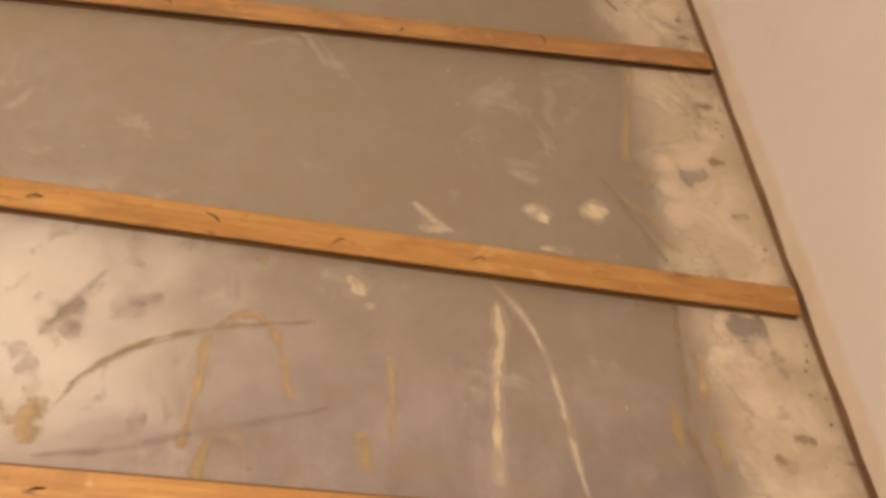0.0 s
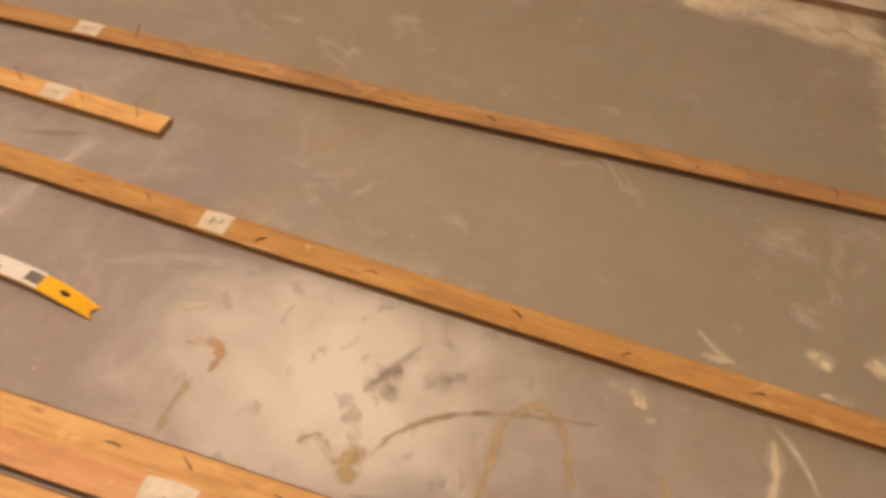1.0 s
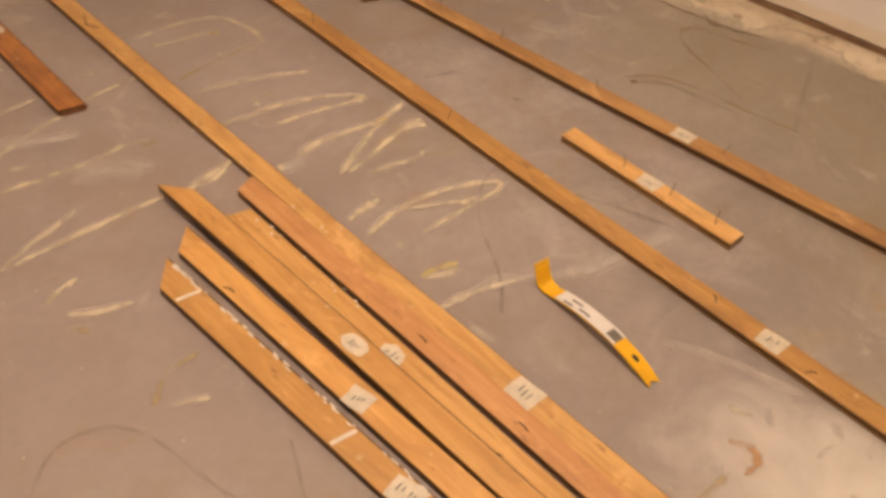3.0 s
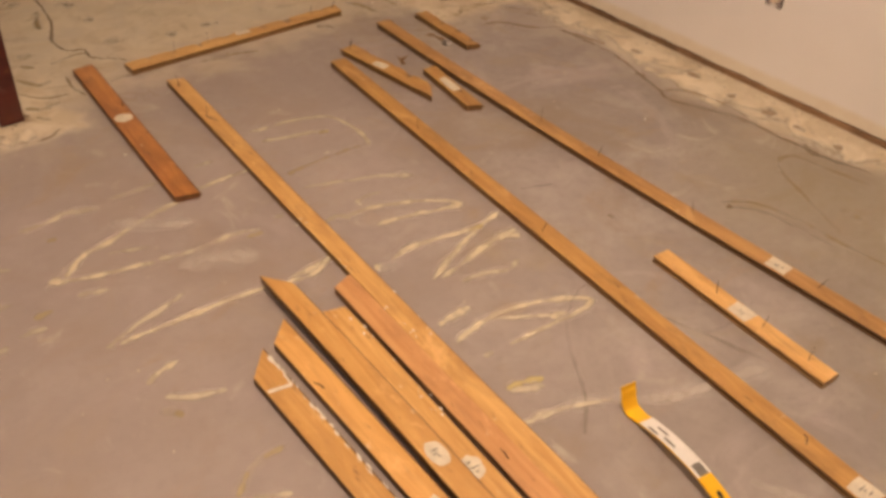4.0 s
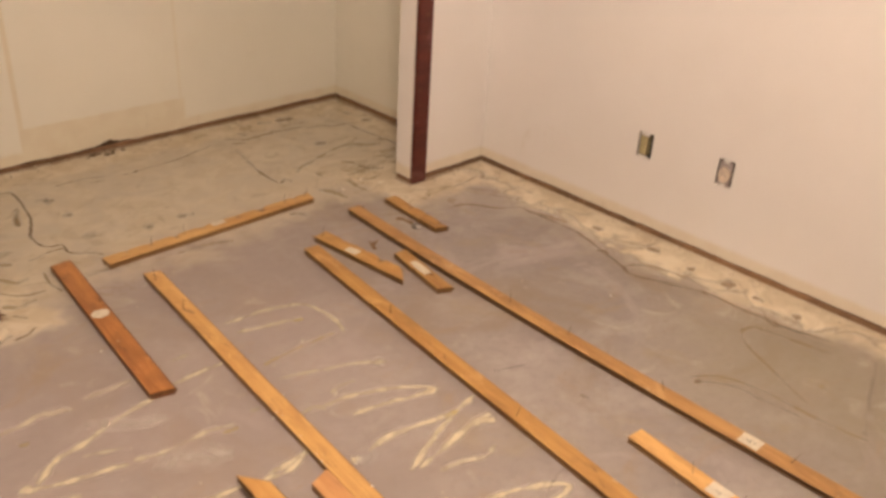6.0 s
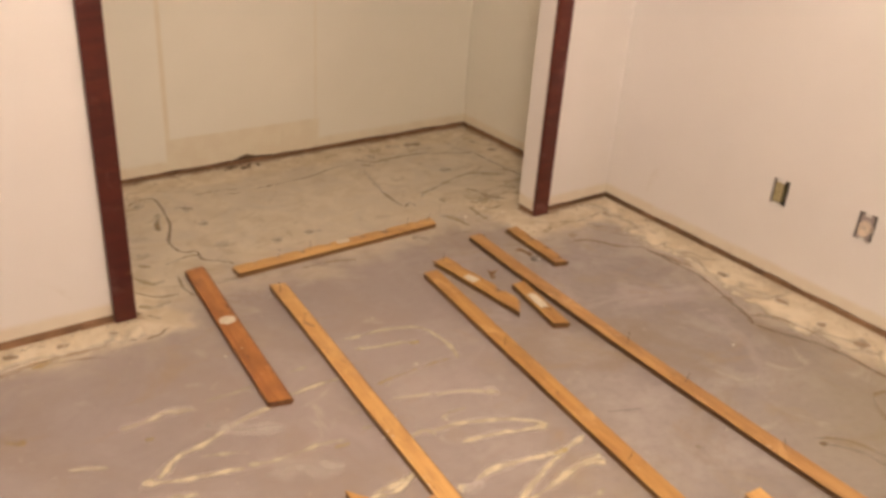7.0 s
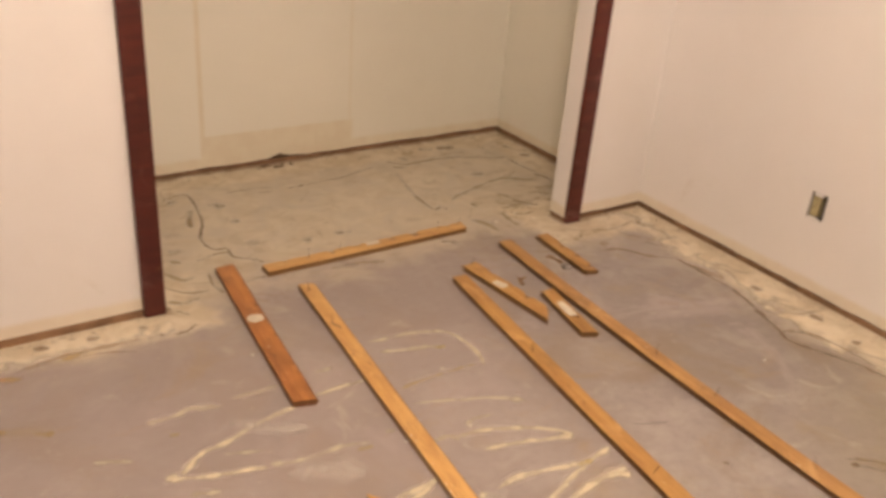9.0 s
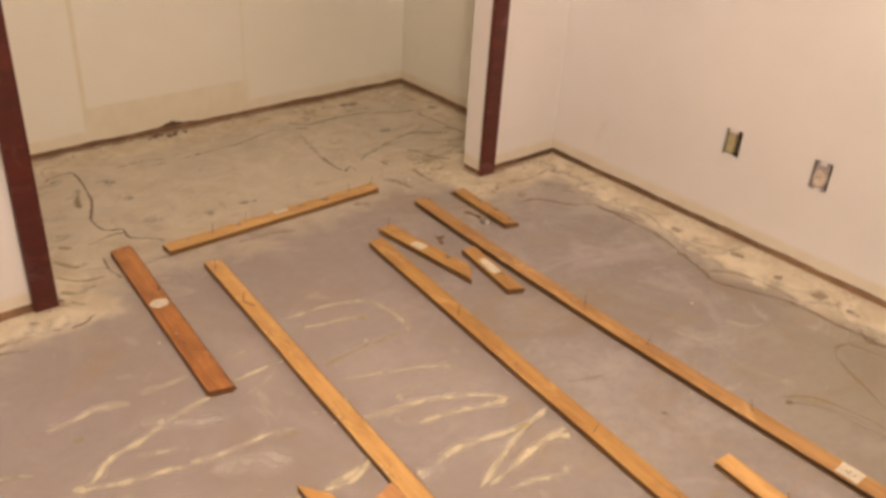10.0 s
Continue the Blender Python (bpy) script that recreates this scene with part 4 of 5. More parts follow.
def skim(wall, outer):
    """A ragged skim of cream filler between a wall foot and an uneven outer line."""
    edge, bm = glide(outer, 12), bmesh.new()
    uv = bm.loops.layers.uv.new("UVMap")
    rows = []
    for i, p in enumerate(edge):
        q = Vector((wall[0] if wall[0] is not None else p.x, wall[1] if wall[1] is not None else p.y, 0))
        p = q + (p - q) * (1.06 + 0.10 * noise.noise(Vector((i * 0.31, p.x, p.y))))
        rows.append([bm.verts.new(q.lerp(p, k / 6) + Vector((0, 0, 0.0004))) for k in range(7)])
    for a, b in zip(rows, rows[1:]):
        for k in range(6):
            f = bm.faces.new([a[k], a[k + 1], b[k + 1], b[k]])
            for loop, v in zip(f.loops, (k, k + 1, k + 1, k)):
                loop[uv].uv = (0, v / 6)
    part("filler_skim", bm, M_FILLER, floor, "ragged cream filler along the wall foot")


skim((ROOM_R, None), ((1.30, 2.15), (1.27, 1.90), (1.251, 1.761), (1.255, 1.624), (1.259, 1.50), (1.224, 1.375), (1.190, 1.238), (1.20, 1.127), (1.235, 1.035), (1.254, 0.949), (1.252, 0.853), (1.261, 0.769), (1.275, 0.673), (1.298, 0.588), (1.31, 0.4), (1.29, 0.1), (1.30, -0.4), (1.28, -0.9), (1.30, -1.40)))
skim((None, ROOM_N), ((1.45, -1.21), (1.15, -1.25), (0.873, -1.231), (0.659, -1.219), (0.412, -1.174), (0.221, -1.185), (0.076, -1.180), (-0.053, -1.167), (-0.217, -1.159), (-0.5, -1.18)))
skim((None, ROOM_F), ((-1.169, 2.04), (-1.040, 2.005), (-0.930, 2.004), (-0.864, 2.020), (-0.749, 2.035), (-0.631, 2.015), (-0.539, 2.001), (-0.445, 2.035)))


def crumbs(name, label, n, spot, size, material, seed):
    """Many loose crumbs as one object."""
    rng = random.Random(seed)
    verts, faces = [], []
    for _ in range(n):
        x, y = spot(rng)
        r, a = rng.uniform(*size), rng.uniform(0, 6.28)
        k = len(verts)
        ring = [(math.cos(a + i * 1.2566) * r * rng.uniform(0.6, 1.3), math.sin(a + i * 1.2566) * r * rng.uniform(0.5, 1.1)) for i in range(5)]
        verts += [(x + u, y + v, 0.0) for u, v in ring] + [(x + u * 0.6, y + v * 0.6, r * rng.uniform(0.35, 0.8)) for u, v in ring]
        faces += [(k + i, k + (i + 1) % 5, k + 5 + (i + 1) % 5, k + 5 + i) for i in range(5)] + [tuple(k + 5 + i for i in range(5))]
    me = bpy.data.meshes.new(name)
    me.from_pydata(verts, [], faces)
    me.materials.append(material)
    return tagged(new(name, me), label, "debris", "", "stuff")


def wall_foot(rng):
    d = abs(rng.gauss(0, 0.035)) + 0.003
    side = rng.random()
    if side < 0.42:
        return ROOM_R - d, rng.uniform(ROOM_N, 2.1)
    if side < 0.56:
        return rng.uniform(-0.95, OPEN_L), ROOM_F - d
    if side < 0.64:
        return rng.uniform(OPEN_R, ROOM_R), ROOM_F - d
    if side < 0.82:
        return rng.uniform(-0.7, ROOM_R), CLOSET_B - d
    return rng.uniform(-0.3, ROOM_R), ROOM_N + d


crumbs("mortar_crumbs", "loose cream mortar crumbs along the wall foot", 700, wall_foot, (0.0015, 0.006), M_MORTAR, 31)
crumbs("dirt_crumbs", "dark dirt and splinters along the wall foot", 420, wall_foot, (0.001, 0.004), M_CHIP, 32)
crumbs("floor_grit", "fine plaster grit scattered over the slab", 260, lambda rng: (rng.uniform(-1.0, 1.4), rng.uniform(-1.2, 3.0)), (0.001, 0.0026), M_MORTAR, 33)



# ---------- loose oak floor planks ----------
T = 0.019
NAIL = mesh_of("nail", rod(bmesh.new(), (0, 0, -0.002), (0.004, 0.002, 0.034), 0.0010, 0.0007, 6), M_NAIL)
BENT = rod(bmesh.new(), (0, 0, -0.001), (0.009, 0.002, 0.006), 0.0013, 0.0012, 6)
BENT = mesh_of("nail", rod(BENT, (0.009, 0.002, 0.006), (0.022, 0.006, 0.004), 0.0012, 0.0008, 6), M_NAIL)


def board_mesh(length, w, flip, cuts, bow, seed, chew=0.0, side=0.0, sag=0.0, rag=0.0):
    """Tongue-and-groove strip along x, groove at +y unless flipped; cuts slant the two ends; chew splinters the far end."""
    rng = random.Random(seed)
    h = w / 2
    prof = [(-h, 0.0012), (-h + 0.0012, 0), (h - 0.0012, 0), (h, 0.0012), (h, 0.0062), (h - 0.007, 0.0068), (h - 0.007, 0.0122), (h, 0.0128), (h, T - 0.0012), (h - 0.0012, T),
            (-h + 0.0012, T), (-h, T - 0.0012), (-h, 0.0122), (-h - 0.0055, 0.0116), (-h - 0.0055, 0.0074), (-h, 0.0068)]
    if flip:
        prof = [(-y, z) for y, z in reversed(prof)]
    n = max(6, int(length / (0.015 if rag else 0.06)))
    bm, rings = bmesh.new(), []
    for i in range(n + 1):
        t = i / n
        wave = 1.87 * side * t * (1 - t ** 4) + 4 * sag * t * (1 - t) + 0.0012 * noise.noise(Vector((t * length * 3, seed * 2.3, 0)))
        ring = []
        for y, z in prof:
            e = cuts[0] * (1 - t) ** 8 * y / w + cuts[1] * t ** 8 * y / w
            if chew and i == n:
                e += rng.uniform(-chew, 0)
            bite = max(0.0, noise.noise(Vector((t * length * 22, seed * 1.7, 3))) + rng.uniform(-0.25, 0.25) - 0.05) * rag if rag and y * (-1 if flip else 1) < -h + 0.002 else 0.0
            y, z = y + bite * (-1 if flip else 1), max(0.0, z - bite * 0.4)
            ring.append(bm.verts.new((t * length + e, y + wave, z + bow * (2 * t - 1) ** 2 if bow else z)))
        rings.append(ring)
    k = len(prof)
    for a, b in zip(rings, rings[1:]):
        for j in range(k):
            bm.faces.new([a[j], a[(j + 1) % k], b[(j + 1) % k], b[j]])
    bm.faces.new(rings[0])
    bm.faces.new(rings[-1][::-1])
    return bm


def sticker(parent, x, y, sx, sy, turn=0.0, rounded=False, bars=3):
    bm = bmesh.new()
    rng = random.Random(int(x * 1000) + int(sx * 1e5))
    if rounded:
        ring = [(math.cos(a) * sx / 2 * rng.uniform(0.88, 1.06), math.sin(a) * sy / 2 * rng.uniform(0.88, 1.06)) for a in (math.tau * i / 18 for i in range(18))]
    else:
        ring = [(-sx / 2, -sy / 2), (-sx * 0.1, -sy / 2 + rng.uniform(-0.002, 0.002)), (sx / 2, -sy / 2 + rng.uniform(0, 0.004)), (sx / 2 + rng.uniform(-0.004, 0.002), 0), (sx / 2 - rng.uniform(0, 0.004), sy / 2), (0, sy / 2 + rng.uniform(-0.002, 0.002)), (-sx / 2 + rng.uniform(0, 0.003), sy / 2)]
    vs = [bm.verts.new((*p, 0)) for p in ring]
    top = bmesh.ops.extrude_face_region(bm, geom=[bm.faces.new(vs)])["geom"]
    for g in top:
        if isinstance(g, bmesh.types.BMVert):
            g.co.z += 0.0005
    ob = part("paper_sticker", bm, M_PAPER, parent, "torn off-white paper sticker")
    ob.matrix_local = pose(x, y, T + 0.0002, 0, 0, turn)
    for i in range(bars):
        bm = bmesh.new()
        u = (i - (bars - 1) / 2) * sx * 0.17 + rng.uniform(-0.003, 0.003)
        block(bm, (u - sx * 0.02, -sy * rng.uniform(0.02, 0.25), 0.0007), (u + sx * 0.025, sy * rng.uniform(0.02, 0.25), 0.0010))
        part("print_bar", bm, M_INK, ob, "illegible dark print")
    return ob


def plank(near, far, w, material, label, seed, flip=False, cuts=(0, 0), bow=0.0, z=0.0, lift=0.0, nails=(), stickers=(), chew=0.0, side=0.0, sag=0.0, rag=0.0):
    a, b = Vector((*near, z)), Vector((*far, z + lift))
    d = b - a
    off = lambda t: 1.87 * side * t * (1 - t ** 4) + 4 * sag * t * (1 - t)
    m = Matrix.Translation(a) @ Matrix.Rotation(math.atan2(d.y, d.x), 4, "Z") @ Matrix.Rotation(-math.asin(lift / d.length), 4, "Y")
    ob = thing("floor_plank", m, label, "plank", "loose oak planks")
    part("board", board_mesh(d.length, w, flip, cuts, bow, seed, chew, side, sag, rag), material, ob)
    rng = random.Random(seed)
    for t, y, bent in nails:
        n = new("nail", BENT if bent else NAIL)
        n.parent = ob
        n.matrix_local = pose(t * d.length, y * w + off(t), T, rng.uniform(-14, 14), rng.uniform(-14, 14), rng.uniform(0, 360) if not bent else rng.uniform(-60, 60))
    for s in stickers:
        sticker(ob, s[0] * d.length, s[1] * w + off(s[0]), *s[2:])
    return ob, d.length



def row(ts, y=0.0, bent=0):
    return [(t, y, bent) for t in ts]


plank((0.685, -1.398), (0.745, 2.096), 0.050, M_OLD, "long orange oak plank with upright nails beside the outlet wall", 1, bow=0.0, side=0.034,
      nails=row((0.775, 0.712, 0.62, 0.52), -0.1) + row((0.3, 0.18, 0.1), 0.1, 1), stickers=((0.549, 0, 0.055, 0.042, 0, False, 3),))
plank((0.104, -1.394), (0.450, 1.946), 0.052, M_OAK, "long orange oak plank with bent nails touching the wall", 2, sag=0.010,
      nails=row((0.475, 0.41, 0.35, 0.275, 0.22, 0.155), 0.0, 1) + row((0.86, 0.7), 0.2), stickers=((0.438, 0, 0.052, 0.046, 0, False, 3),))
pale_plank, pale_len = plank((-0.302, -1.35), (-0.017, 2.108), 0.048, M_PALE, "long pale oak plank lying along the stacked planks", 3, side=0.004, cuts=(0, 0.01),
      nails=row((0.40, 0.37, 0.33, 0.30), 0.0, 1) + row((0.93, 0.985), 0.2, 0), stickers=((0.484, 0, 0.058, 0.05, 0, False, 3),))
plank((-0.318, -0.95), (-0.156, 1.086), 0.052, M_ROSE, "reddish oak plank in the row of stacked planks", 4, cuts=(0, -0.02),
      nails=row((0.72, 0.60), 0.1, 1), stickers=((0.44, 0, 0.075, 0.05, 0, False, 1),))
flecked_plank, flecked_len = plank((-0.375, -0.85), (-0.226, 1.022), 0.053, M_PALE, "pale oak plank in the row of stacked planks", 5, cuts=(0, 0.012),
      nails=row((0.6,), 0.1, 1), stickers=((0.744, 0.1, 0.055, 0.044, 0, True, 3),))
plank((-0.412, -0.75), (-0.277, 1.156), 0.049, M_AMBER, "orange oak plank with a slanted end in the row of planks", 6, cuts=(0, 0.06), lift=0.016, sag=-0.014,
      stickers=((0.708, 0, 0.06, 0.040, 0, True, 3),))
plank((-0.420, -0.80), (-0.350, 1.036), 0.052, M_AMBER, "orange oak plank with a slanted end beside a gap", 7, cuts=(0, -0.05),
      nails=row((0.9,), 0.2, 1), stickers=((0.717, 0.1, 0.05, 0.042, 8, False, 3),))
edge_plank, edge_len = plank((-0.474, -0.70), (-0.431, 0.984), 0.053, M_AMBER, "orange oak plank with white paint drips along one edge", 8, cuts=(0, -0.058),
      stickers=((0.616, 0, 0.06, 0.046, 5, False, 4),))
plank((-0.270, 1.568), (-0.203, 2.322), 0.059, M_RED, "short reddish oak plank with an oval sticker", 9, cuts=(0.01, -0.01), stickers=((0.552, 0, 0.045, 0.052, 0, True, 0),), nails=row((0.63,), -0.3, 1))
plank((-0.092, 2.253), (0.681, 2.266), 0.052, M_PALE, "short oak plank with upright nails lying across the closet opening", 10, cuts=(0.0, 0.01), rag=0.015, flip=True,
      nails=row((0.86, 0.97, 0.2, 0.35), 0.15), stickers=((0.515, 0.25, 0.05, 0.024, 0, False, 0),))
plank((0.453, 0.252), (0.500, 0.720), 0.049, M_PALE, "short pale oak plank with nails and a paper sticker", 11,
      nails=row((0.64, 0.37, 0.12), 0.0), stickers=((0.49, 0, 0.055, 0.042, 0, False, 2),))
plank((0.566, 1.628), (0.526, 2.012), 0.056, M_OAK, "broken oak plank offcut with a sticker and a nail", 12, cuts=(-0.05, 0.0), rag=0.011, chew=0.03,
      nails=row((0.93,), 0.1), stickers=((0.56, 0.1, 0.05, 0.03, 4, False, 0),))
plank((0.611, 1.49), (0.657, 1.752), 0.048, M_OAK, "small oak plank offcut with a paper sticker", 13, cuts=(0.012, 0), rag=0.007, chew=0.012,
      nails=row((0.3,), -0.2, 1), stickers=((0.52, 0, 0.09, 0.026, 0, False, 0),))
plank((0.883, 1.79), (0.904, 2.095), 0.048, M_OAK, "short splintered oak offcut beside the closet casing", 14, chew=0.03, rag=0.018, cuts=(0.01, 0), nails=row((0.3,), -0.4, 1))

# white paint drips on the edge plank
for t in (0.952, 0.70):
    bm = block(bmesh.new(), (-0.004, -0.024, T + 0.0002), (0.004, 0.024, T + 0.0012), 0.0004, 1)
    part("paint_stripe", bm, M_WHITE, edge_plank, "white paint drip across the board").matrix_local = pose(t * edge_len, 0, 0, 0, 0, -12)
drip = random.Random(9)
for i in range(70):
    bm = bmesh.new()
    bmesh.ops.create_icosphere(bm, subdivisions=1, radius=0.004)
    s = drip.uniform(0.3, 0.85)
    bmesh.ops.scale(bm, vec=(s * 3.2, s * 0.8, 0.3), verts=bm.verts)
    ob = part("paint_fleck", bm, M_WHITE, edge_plank)
    ob.location = (edge_len * (1.0 - 0.42 * drip.random() ** 1.4), -0.026 + drip.uniform(-0.003, 0.004), T - 0.0005)


for board, length, n, t0, t1, y in ((flecked_plank, flecked_len, 16, 0.80, 0.99, -0.022), (pale_plank, pale_len, 12, 0.60, 0.80, 0.022), (pale_plank, pale_len, 6, 0.62, 0.82, -0.02)):
    for i in range(n):
        bm = bmesh.new()
        bmesh.ops.create_icosphere(bm, subdivisions=1, radius=0.004)
        s = drip.uniform(0.25, 0.8)
        bmesh.ops.scale(bm, vec=(s * 1.6, s, 0.15), verts=bm.verts)
        part("paint_fleck", bm, M_WHITE, board).location = (length * drip.uniform(t0, t1), y + drip.gauss(0, 0.004), T)
for t, y, turn in ((0.925, 0.004, 28),):
    bm = bmesh.new()
    bmesh.ops.create_icosphere(bm, subdivisions=2, radius=1)
    bmesh.ops.scale(bm, vec=(0.024, 0.0028, 0.0006), verts=bm.verts)
    part("split", bm, M_CHIP, pale_plank, "dark split in the wood").matrix_local = pose(t * pale_len, y, T, 0, 0, turn)


# ---------- pry bar ----------
def pry_bar(place, turn):
    ob = thing("pry_bar", pose(*place, 0, 0, turn), "yellow flat steel pry bar with a white label, lying on concrete", "pry bar")
    path = [(0.0, 0.001), (0.03, 0.011), (0.07, 0.020), (0.12, 0.025), (0.18, 0.022), (0.23, 0.013), (0.262, 0.004), (0.280, 0.002), (0.292, 0.006), (0.301, 0.018), (0.307, 0.034), (0.312, 0.05)]
    line = glide(path, 4)
    half = lambda s: 0.0135 + 0.003 * min(1, s / 0.05) if s < 0.27 else 0.0185
    bm, rings = bmesh.new(), []
    for i, p in enumerate(line):
        d = (line[min(i + 1, len(line) - 1)] - line[max(i - 1, 0)]).normalized()
        n = Vector((-d.y, 0, d.x))
        c, w = Vector((p.x, 0, p.y)), half(p.x)
        th = 0.0022 if 2 < i < len(line) - 3 else 0.0012
        rings.append([bm.verts.new(c + n * k * th * 2 + Vector((0, y * w, 0))) for k, y in ((0, -0.92), (0, -0.14), (0, 0.14), (0, 0.92), (0.4, 1), (1, 0.92), (1, 0.14), (1, -0.14), (1, -0.92), (0.4, -1))])
    for j in (1, 2, 6, 7):
        rings[0][j].co.x += 0.011
    for a, b in zip(rings, rings[1:]):
        for j in range(10):
            bm.faces.new([a[j], a[(j + 1) % 10], b[(j + 1) % 10], b[j]])
    bm.faces.new(rings[0])
    bm.faces.new(rings[-1][::-1])
    part("bar", bm, M_YELLOW, ob)

    def over(x0, x1, y0, y1, lift):
        bm = bmesh.new()
        pts = [p for p in line if x0 - 0.004 <= p.x <= x1 + 0.004]
        ring = [[bm.verts.new((p.x, y, p.y + 0.0044 + lift + k * 0.0004)) for y, k in ((y0, 0), (y1, 0), (y1, 1), (y0, 1))] for p in pts]
        for a, b in zip(ring, ring[1:]):
            for j in range(4):
                bm.faces.new([a[j], a[(j + 1) % 4], b[(j + 1) % 4], b[j]])
        bm.faces.new(ring[0])
        bm.faces.new(ring[-1][::-1])
        return bm

    lab = part("label", over(0.088, 0.245, -0.0160, 0.0160, 0.0003), M_WRAP, ob, "white printed label")
    part("code_block", over(0.096, 0.116, -0.010, 0.010, 0.0009), M_INK, lab, "dark code square")
    for x0, x1, y in ((0.165, 0.19, 0.006), (0.195, 0.225, -0.004), (0.205, 0.235, 0.010)):
        part("print_bar", over(x0, x1, y - 0.0025, y + 0.0025, 0.0009), M_INK, lab)
    bm = bmesh.new()
    bmesh.ops.create_cone(bm, cap_ends=True, segments=14, radius1=0.0045, radius2=0.0045, depth=0.0006)
    bmesh.ops.scale(bm, vec=(2.0, 1, 1), verts=bm.verts)
    part("nail_slot", bm, M_BLACK, ob, "dark nail-pulling slot").matrix_local = pose(0.052, 0, 0.0213, 0, -14, 0)
    return ob


pry_bar((0.020, 0.178, 0), 79.0)


# ---------- outlet boxes in the wall ----------
def outlet(y0, y1, z0, z1, round_face):
    w, h = y1 - y0, z1 - z0
    ob = thing("outlet_box", pose(ROOM_R, (y0 + y1) / 2, (z0 + z1) / 2), "open wall outlet box without a cover plate", "outlet", "outlet boxes")
    bm = bmesh.new()
    block(bm, (0.050, -w / 2 - 0.002, -h / 2 - 0.002), (0.053, w / 2 + 0.002, h / 2 + 0.002))
    for a, b in (((0.013, -w / 2 - 0.002, -h / 2 - 0.002), (0.05, -w / 2 + 0.001, h / 2 + 0.002)), ((0.013, w / 2 - 0.001, -h / 2 - 0.002), (0.05, w / 2 + 0.002, h / 2 + 0.002)),
                 ((0.013, -w / 2 + 0.001, -h / 2 - 0.002), (0.05, w / 2 - 0.001, -h / 2 + 0.001)), ((0.013, -w / 2 + 0.001, h / 2 - 0.001), (0.05, w / 2 - 0.001, h / 2 + 0.002))):
        block(bm, a, b)
    part("box", bm, M_BOX, ob, "bare metal box")
    if round_face:
        bm = bmesh.new()
        rod(bm, (-0.006, 0, -0.004), (0.012, 0, -0.004), 0.0205, 0.022, 24)
        bmesh.ops.scale(bm, vec=(1, 0.95, 1.25), verts=bm.verts)
        part("mounting_plate", block(bmesh.new(), (0.0015, -0.0215, -h / 2 + 0.004), (0.004, 0.0215, h / 2 - 0.004), 0.002, 2), M_POST, ob, "grey mounting plate")
        part("receptacle", bm, M_DEVICE, ob, "beige receptacle face")
        for y in (0.004, -0.006):
            part("slot", block(bmesh.new(), (-0.0068, y, -0.008), (-0.0055, y + 0.002, 0.002)), M_INK, ob)
        for z in (0.034, -0.047):
            part("strap", block(bmesh.new(), (-0.001, -0.01, z), (0.001, 0.01, z + 0.013), 0.0004, 1), M_WRAP, ob, "pale mounting strap")
    else:
        part("device", block(bmesh.new(), (0.006, -0.005, -h / 2 + 0.008), (0.03, 0.024, h / 2 - 0.010), 0.003, 2), M_BONE, ob, "yellowed device body")
        for z in (h / 2 - 0.011, -h / 2 - 0.004):
            part("strap", block(bmesh.new(), (-0.001, -0.015, z), (0.001, 0.02, z + 0.013), 0.0004, 1), M_WRAP, ob, "pale mounting strap")
    return ob


outlet(*BOXES[0], False)
outlet(*BOXES[1], True)


# ---------- step ladder by the doorway ----------
ladder = thing("step_ladder", pose(-0.950, 1.890, 0, 0, 0, 9), "grey tubular step ladder with a plastic tread and black feet", "ladder")
for dx in (0.0, -0.44):
    leg = part("leg", rod(bmesh.new(), (dx, 0, 0.02), (dx - 0.205, 0.03, 1.02), 0.0125, 0.0125, 18), M_TUBE, ladder, "", True)
    foot = rod(bmesh.new(), (dx + 0.004, -0.001, 0.0), (dx - 0.004, 0, 0.03), 0.0185, 0.0175, 18)
    bmesh.ops.bevel(foot, geom=list(foot.edges), offset=0.003, segments=2, affect="EDGES")
    part("rubber_foot", foot, M_RUBBER, leg, "black rubber foot", True)
    part("rivet", rod(bmesh.new(), (dx - 0.05, -0.0175, 0.25), (dx - 0.05, 0.0, 0.25), 0.004, 0.005, 10), M_STEEL, leg)
tread = block(bmesh.new(), (-0.470, -0.07, 0.188), (-0.078, 0.09, 0.226), 0.018, 4)
tread = part("tread", tread, M_TREAD, ladder, "grey plastic tread", True)
for dx in (-0.40, -0.29, -0.18):
    part("grip_pad", block(bmesh.new(), (dx - 0.03, -0.045, 0.2245), (dx + 0.035, 0.055, 0.2285), 0.0015, 2), M_RUBBER, tread, "dark anti-slip pad")
part("front_lip", block(bmesh.new(), (-0.462, -0.078, 0.180), (-0.096, -0.064, 0.219), 0.006, 3), M_TREAD, tread, "", True)
for dx in (0.0, -0.44):
    part("bracket", block(bmesh.new(), (dx - 0.082 if dx == 0.0 else dx - 0.032, -0.02, 0.196), (dx - 0.03 if dx == 0.0 else dx - 0.02, 0.014, 0.214), 0.003, 2), M_TUBE, ladder, "grey hinge bracket")

# ---------- things in the next room ----------
cab = thing("media_cabinet", pose(-1.45, 3.42, 0.006), "black lacquered cabinet standing on carpet", "cabinet")
part("body", block(bmesh.new(), (-0.5, -0.02, 0.05), (0.44, 0.4, 0.98), 0.006, 2), M_BLACK, cab)
for dx in (-0.46, 0.38):
    part("foot", block(bmesh.new(), (dx, 0.0, 0.0), (dx + 0.05, 0.36, 0.05), 0.004, 1), M_BLACK, cab)
part("door", block(bmesh.new(), (-0.02, -0.036, 0.08), (0.42, -0.021, 0.6), 0.003, 1), M_BLACK, cab)
lean = thing("primed_board", pose(-1.056, 2.92, 0.006, 0, 0, 0), "narrow grey primed board standing upright on carpet", "board")
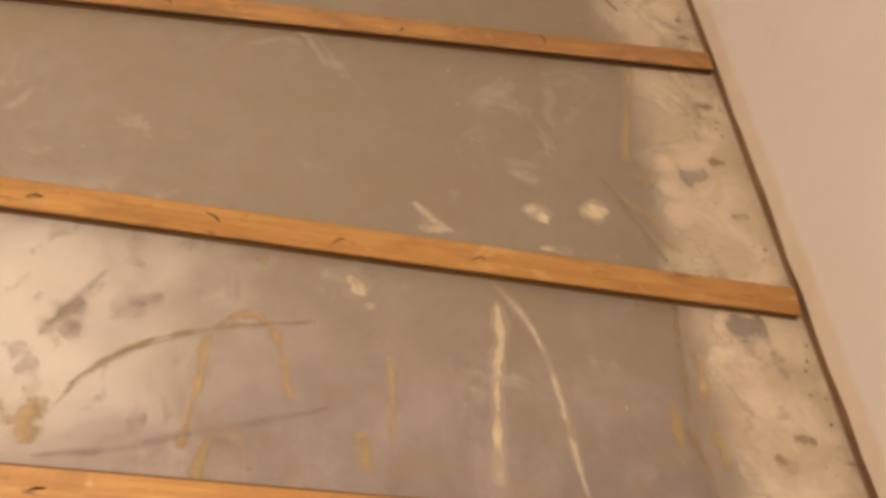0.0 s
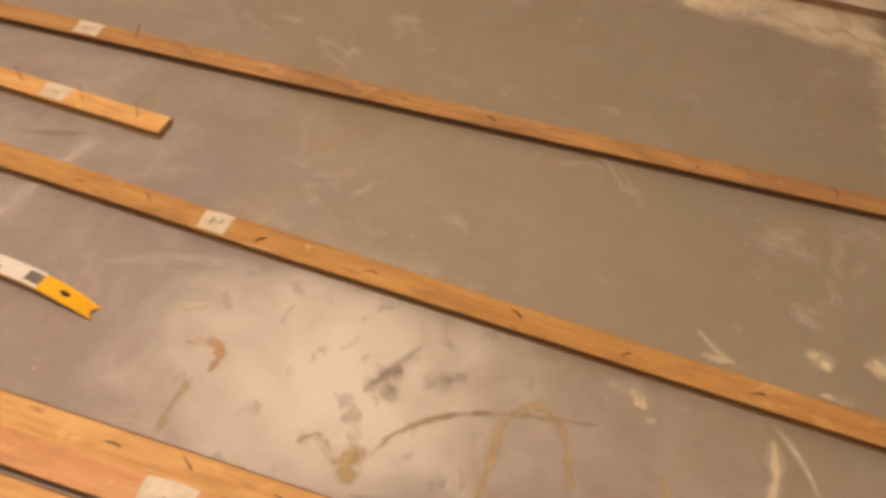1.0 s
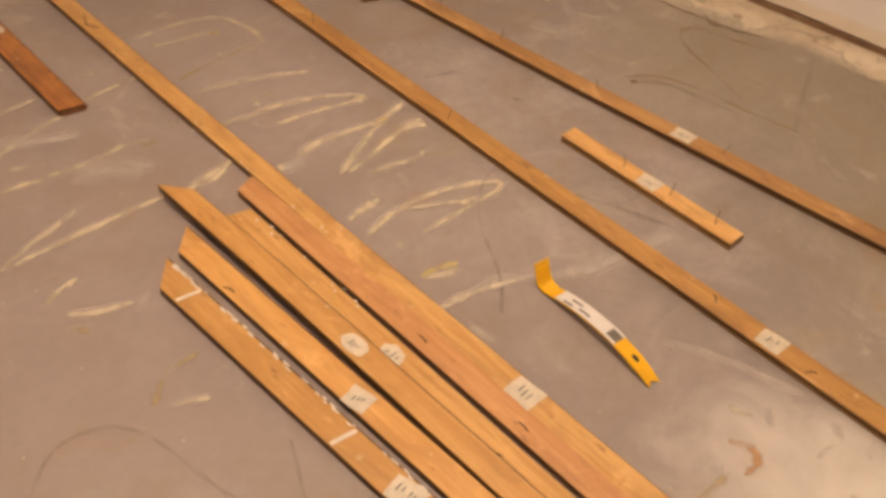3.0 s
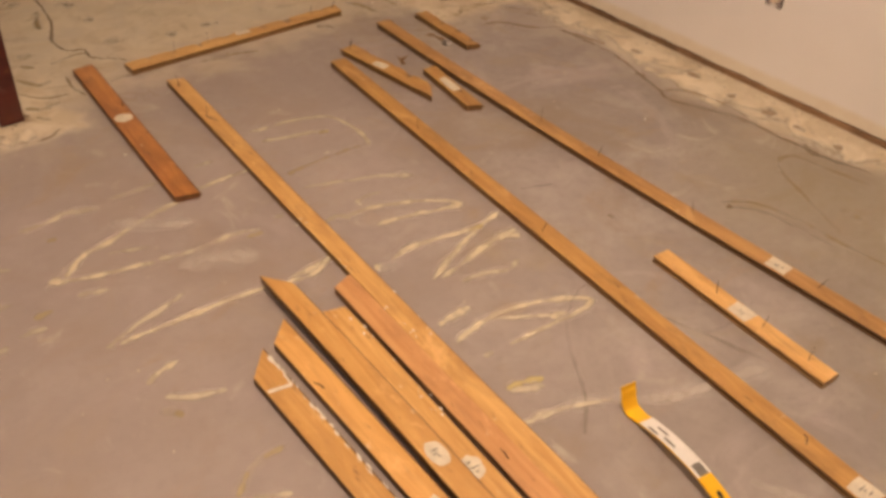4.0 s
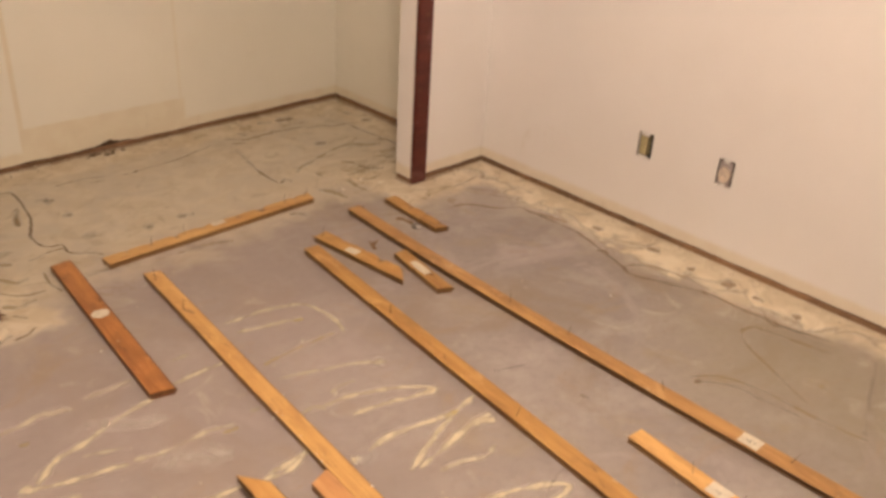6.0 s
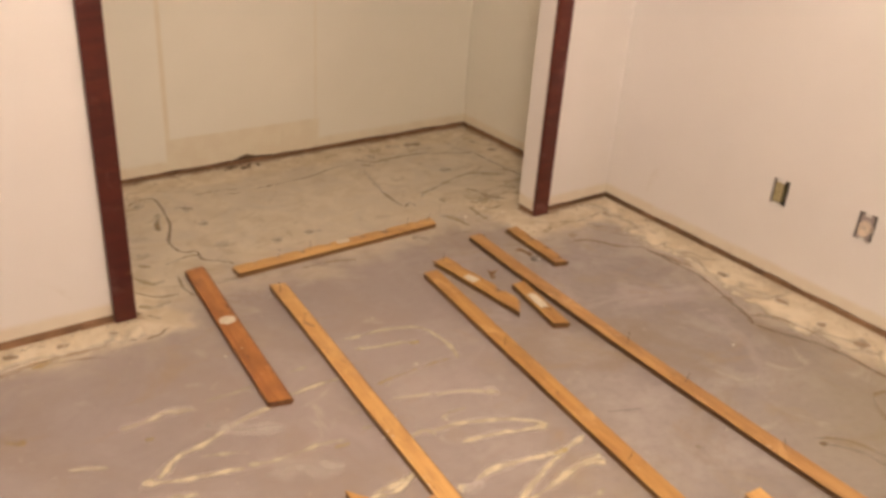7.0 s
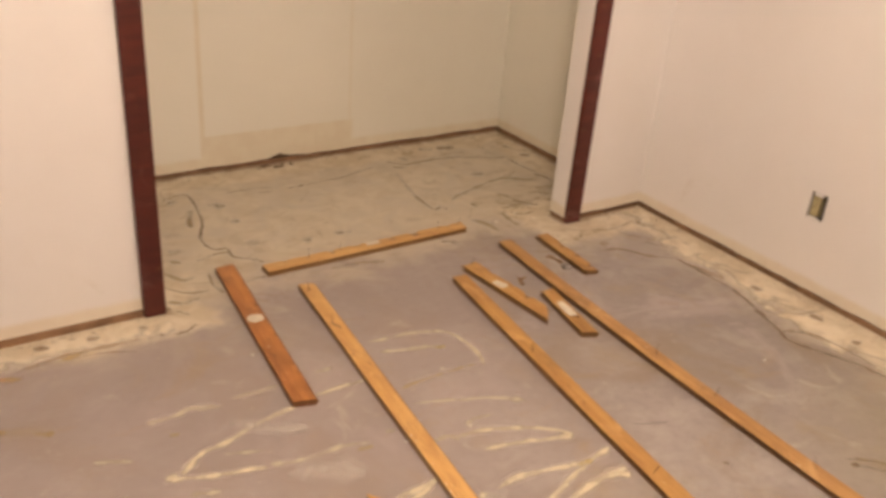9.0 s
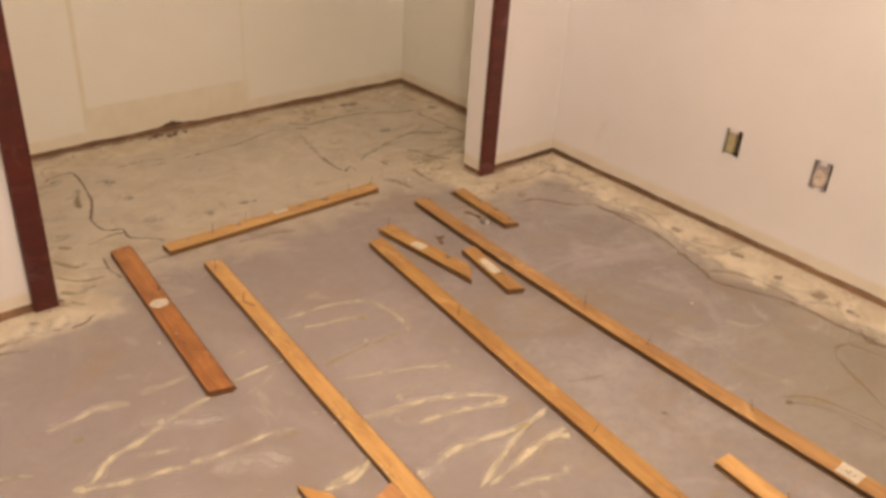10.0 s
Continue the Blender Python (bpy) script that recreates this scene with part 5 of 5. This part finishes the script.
part("board", block(bmesh.new(), (-0.022, -0.012, 0), (0.022, 0.012, 0.43), 0.002, 1), M_POST, lean)
bag = bmesh.new()
bmesh.ops.create_icosphere(bag, subdivisions=4, radius=1)
for v in bag.verts:
    k = 1 + 0.16 * noise.noise(v.co * 2.2) + 0.06 * noise.noise(v.co * 6)
    v.co = Vector((v.co.x * 0.13 * k, v.co.y * 0.1 * k, 0.075 + max(-0.074, v.co.z * 0.075 * k)))
bag = new("plastic_bag", mesh_of("plastic_bag", bag, M_BAG, True))
bag.matrix_world = pose(-1.19, 2.93, 0.062, 0, 0, 20)
tagged(bag, "crumpled white plastic bag on a low black shadow block", "bag")
# black block added in place of the shadow beneath the bag
crate = thing("bag_shade_block", pose(-1.2, 2.93, 0.006), "low black block standing in for the shadow under the bag", "crate")
part("tray", block(bmesh.new(), (-0.15, -0.1, 0), (0.12, 0.1, 0.056), 0.006, 2), M_RUBBER, crate)

# ---------- crumbs and scraps on the slab ----------
bm = bmesh.new()
bmesh.ops.create_icosphere(bm, subdivisions=2, radius=0.018)
for v in bm.verts:
    v.co = v.co * (1 + 0.55 * noise.noise(v.co * 140)) + Vector((0, 0, 0.009))
    v.co.z = max(0.0005, v.co.z * 0.55)
scrap = new("metal_scrap", mesh_of("metal_scrap", bm, M_STEEL))
scrap.location = (0.838, 1.868, 0)
tagged(scrap, "small crumpled grey metal scrap on concrete", "scrap")


def chip(x, y, size, material, label, seed):
    rng = random.Random(seed)
    bm = bmesh.new()
    bmesh.ops.create_icosphere(bm, subdivisions=1, radius=size)
    for v in bm.verts:
        v.co *= rng.uniform(0.55, 1.25)
        v.co.z = max(0.0, v.co.z * 0.5 + size * 0.25)
    ob = new("debris_chip", mesh_of("debris_chip", bm, material))
    ob.matrix_world = pose(x, y, 0, 0, 0, rng.uniform(0, 360))
    return tagged(ob, label, "debris", "crumbs on the slab")


def splinter(x, y, length, width, turn, seed):
    """A torn sliver of oak, thick at one end."""
    rng = random.Random(seed)
    bm = bmesh.new()
    rings = []
    for i in range(6):
        t = i / 5
        w, h = width * (1 - t) ** 0.7 * rng.uniform(0.7, 1.1) + 0.0008, 0.006 * (1 - 0.8 * t)
        rings.append([bm.verts.new((t * length, s * w / 2 + rng.uniform(-0.001, 0.001), z)) for s, z in ((-1, 0.0), (1, 0.0), (0.6, h), (-0.7, h * rng.uniform(0.6, 1)))])
    for a, c in zip(rings, rings[1:]):
        for j in range(4):
            bm.faces.new([a[j], a[(j + 1) % 4], c[(j + 1) % 4], c[j]])
    bm.faces.new(rings[0])
    bm.faces.new(rings[-1][::-1])
    ob = new("wood_splinter", mesh_of("wood_splinter", bm, M_PALE))
    ob.matrix_world = pose(x, y, 0.0003, 0, 0, turn)
    return tagged(ob, "torn oak splinter lying on concrete beside an offcut", "splinter", "oak splinters")


for i, (x, y, length, width, turn) in enumerate(((0.625, 1.835, 0.06, 0.014, 70), (0.640, 1.862, 0.035, 0.012, 20), (0.845, 1.90, 0.07, 0.012, 95), (0.862, 1.868, 0.04, 0.010, 30), (0.845, 1.94, 0.03, 0.01, 140))):
    splinter(x, y, length, width, turn, 300 + i)
chip(0.433, 1.513, 0.006, M_CHIP, "small dark brown crumb on concrete", 2)
chip(0.385, 1.545, 0.006, M_CHIP, "small dark brown crumb on concrete", 1)
for i, (x, y) in enumerate(((0.70, 1.47), (0.72, 1.50), (-0.30, 1.84), (1.0, 1.16), (0.06, 1.31), (0.13, 1.55), (-0.11, 1.33))):
    chip(x, y, 0.004, M_WHITE, "tiny white plaster crumb on concrete", 20 + i)
for i in range(9):
    chip(0.22 + 0.16 * drip.random(), CLOSET_B - 0.015 - 0.04 * drip.random(), drip.uniform(0.006, 0.016), M_CHIP, "dark crumbled plaster bit at the closet wall foot", 50 + i)
for i in range(14):
    chip(drip.uniform(0.7, 1.4), drip.uniform(2.0, 2.5), drip.uniform(0.003, 0.007), M_CHIP if i % 2 else M_WHITE, "loose crumb of old mortar on concrete", 80 + i)
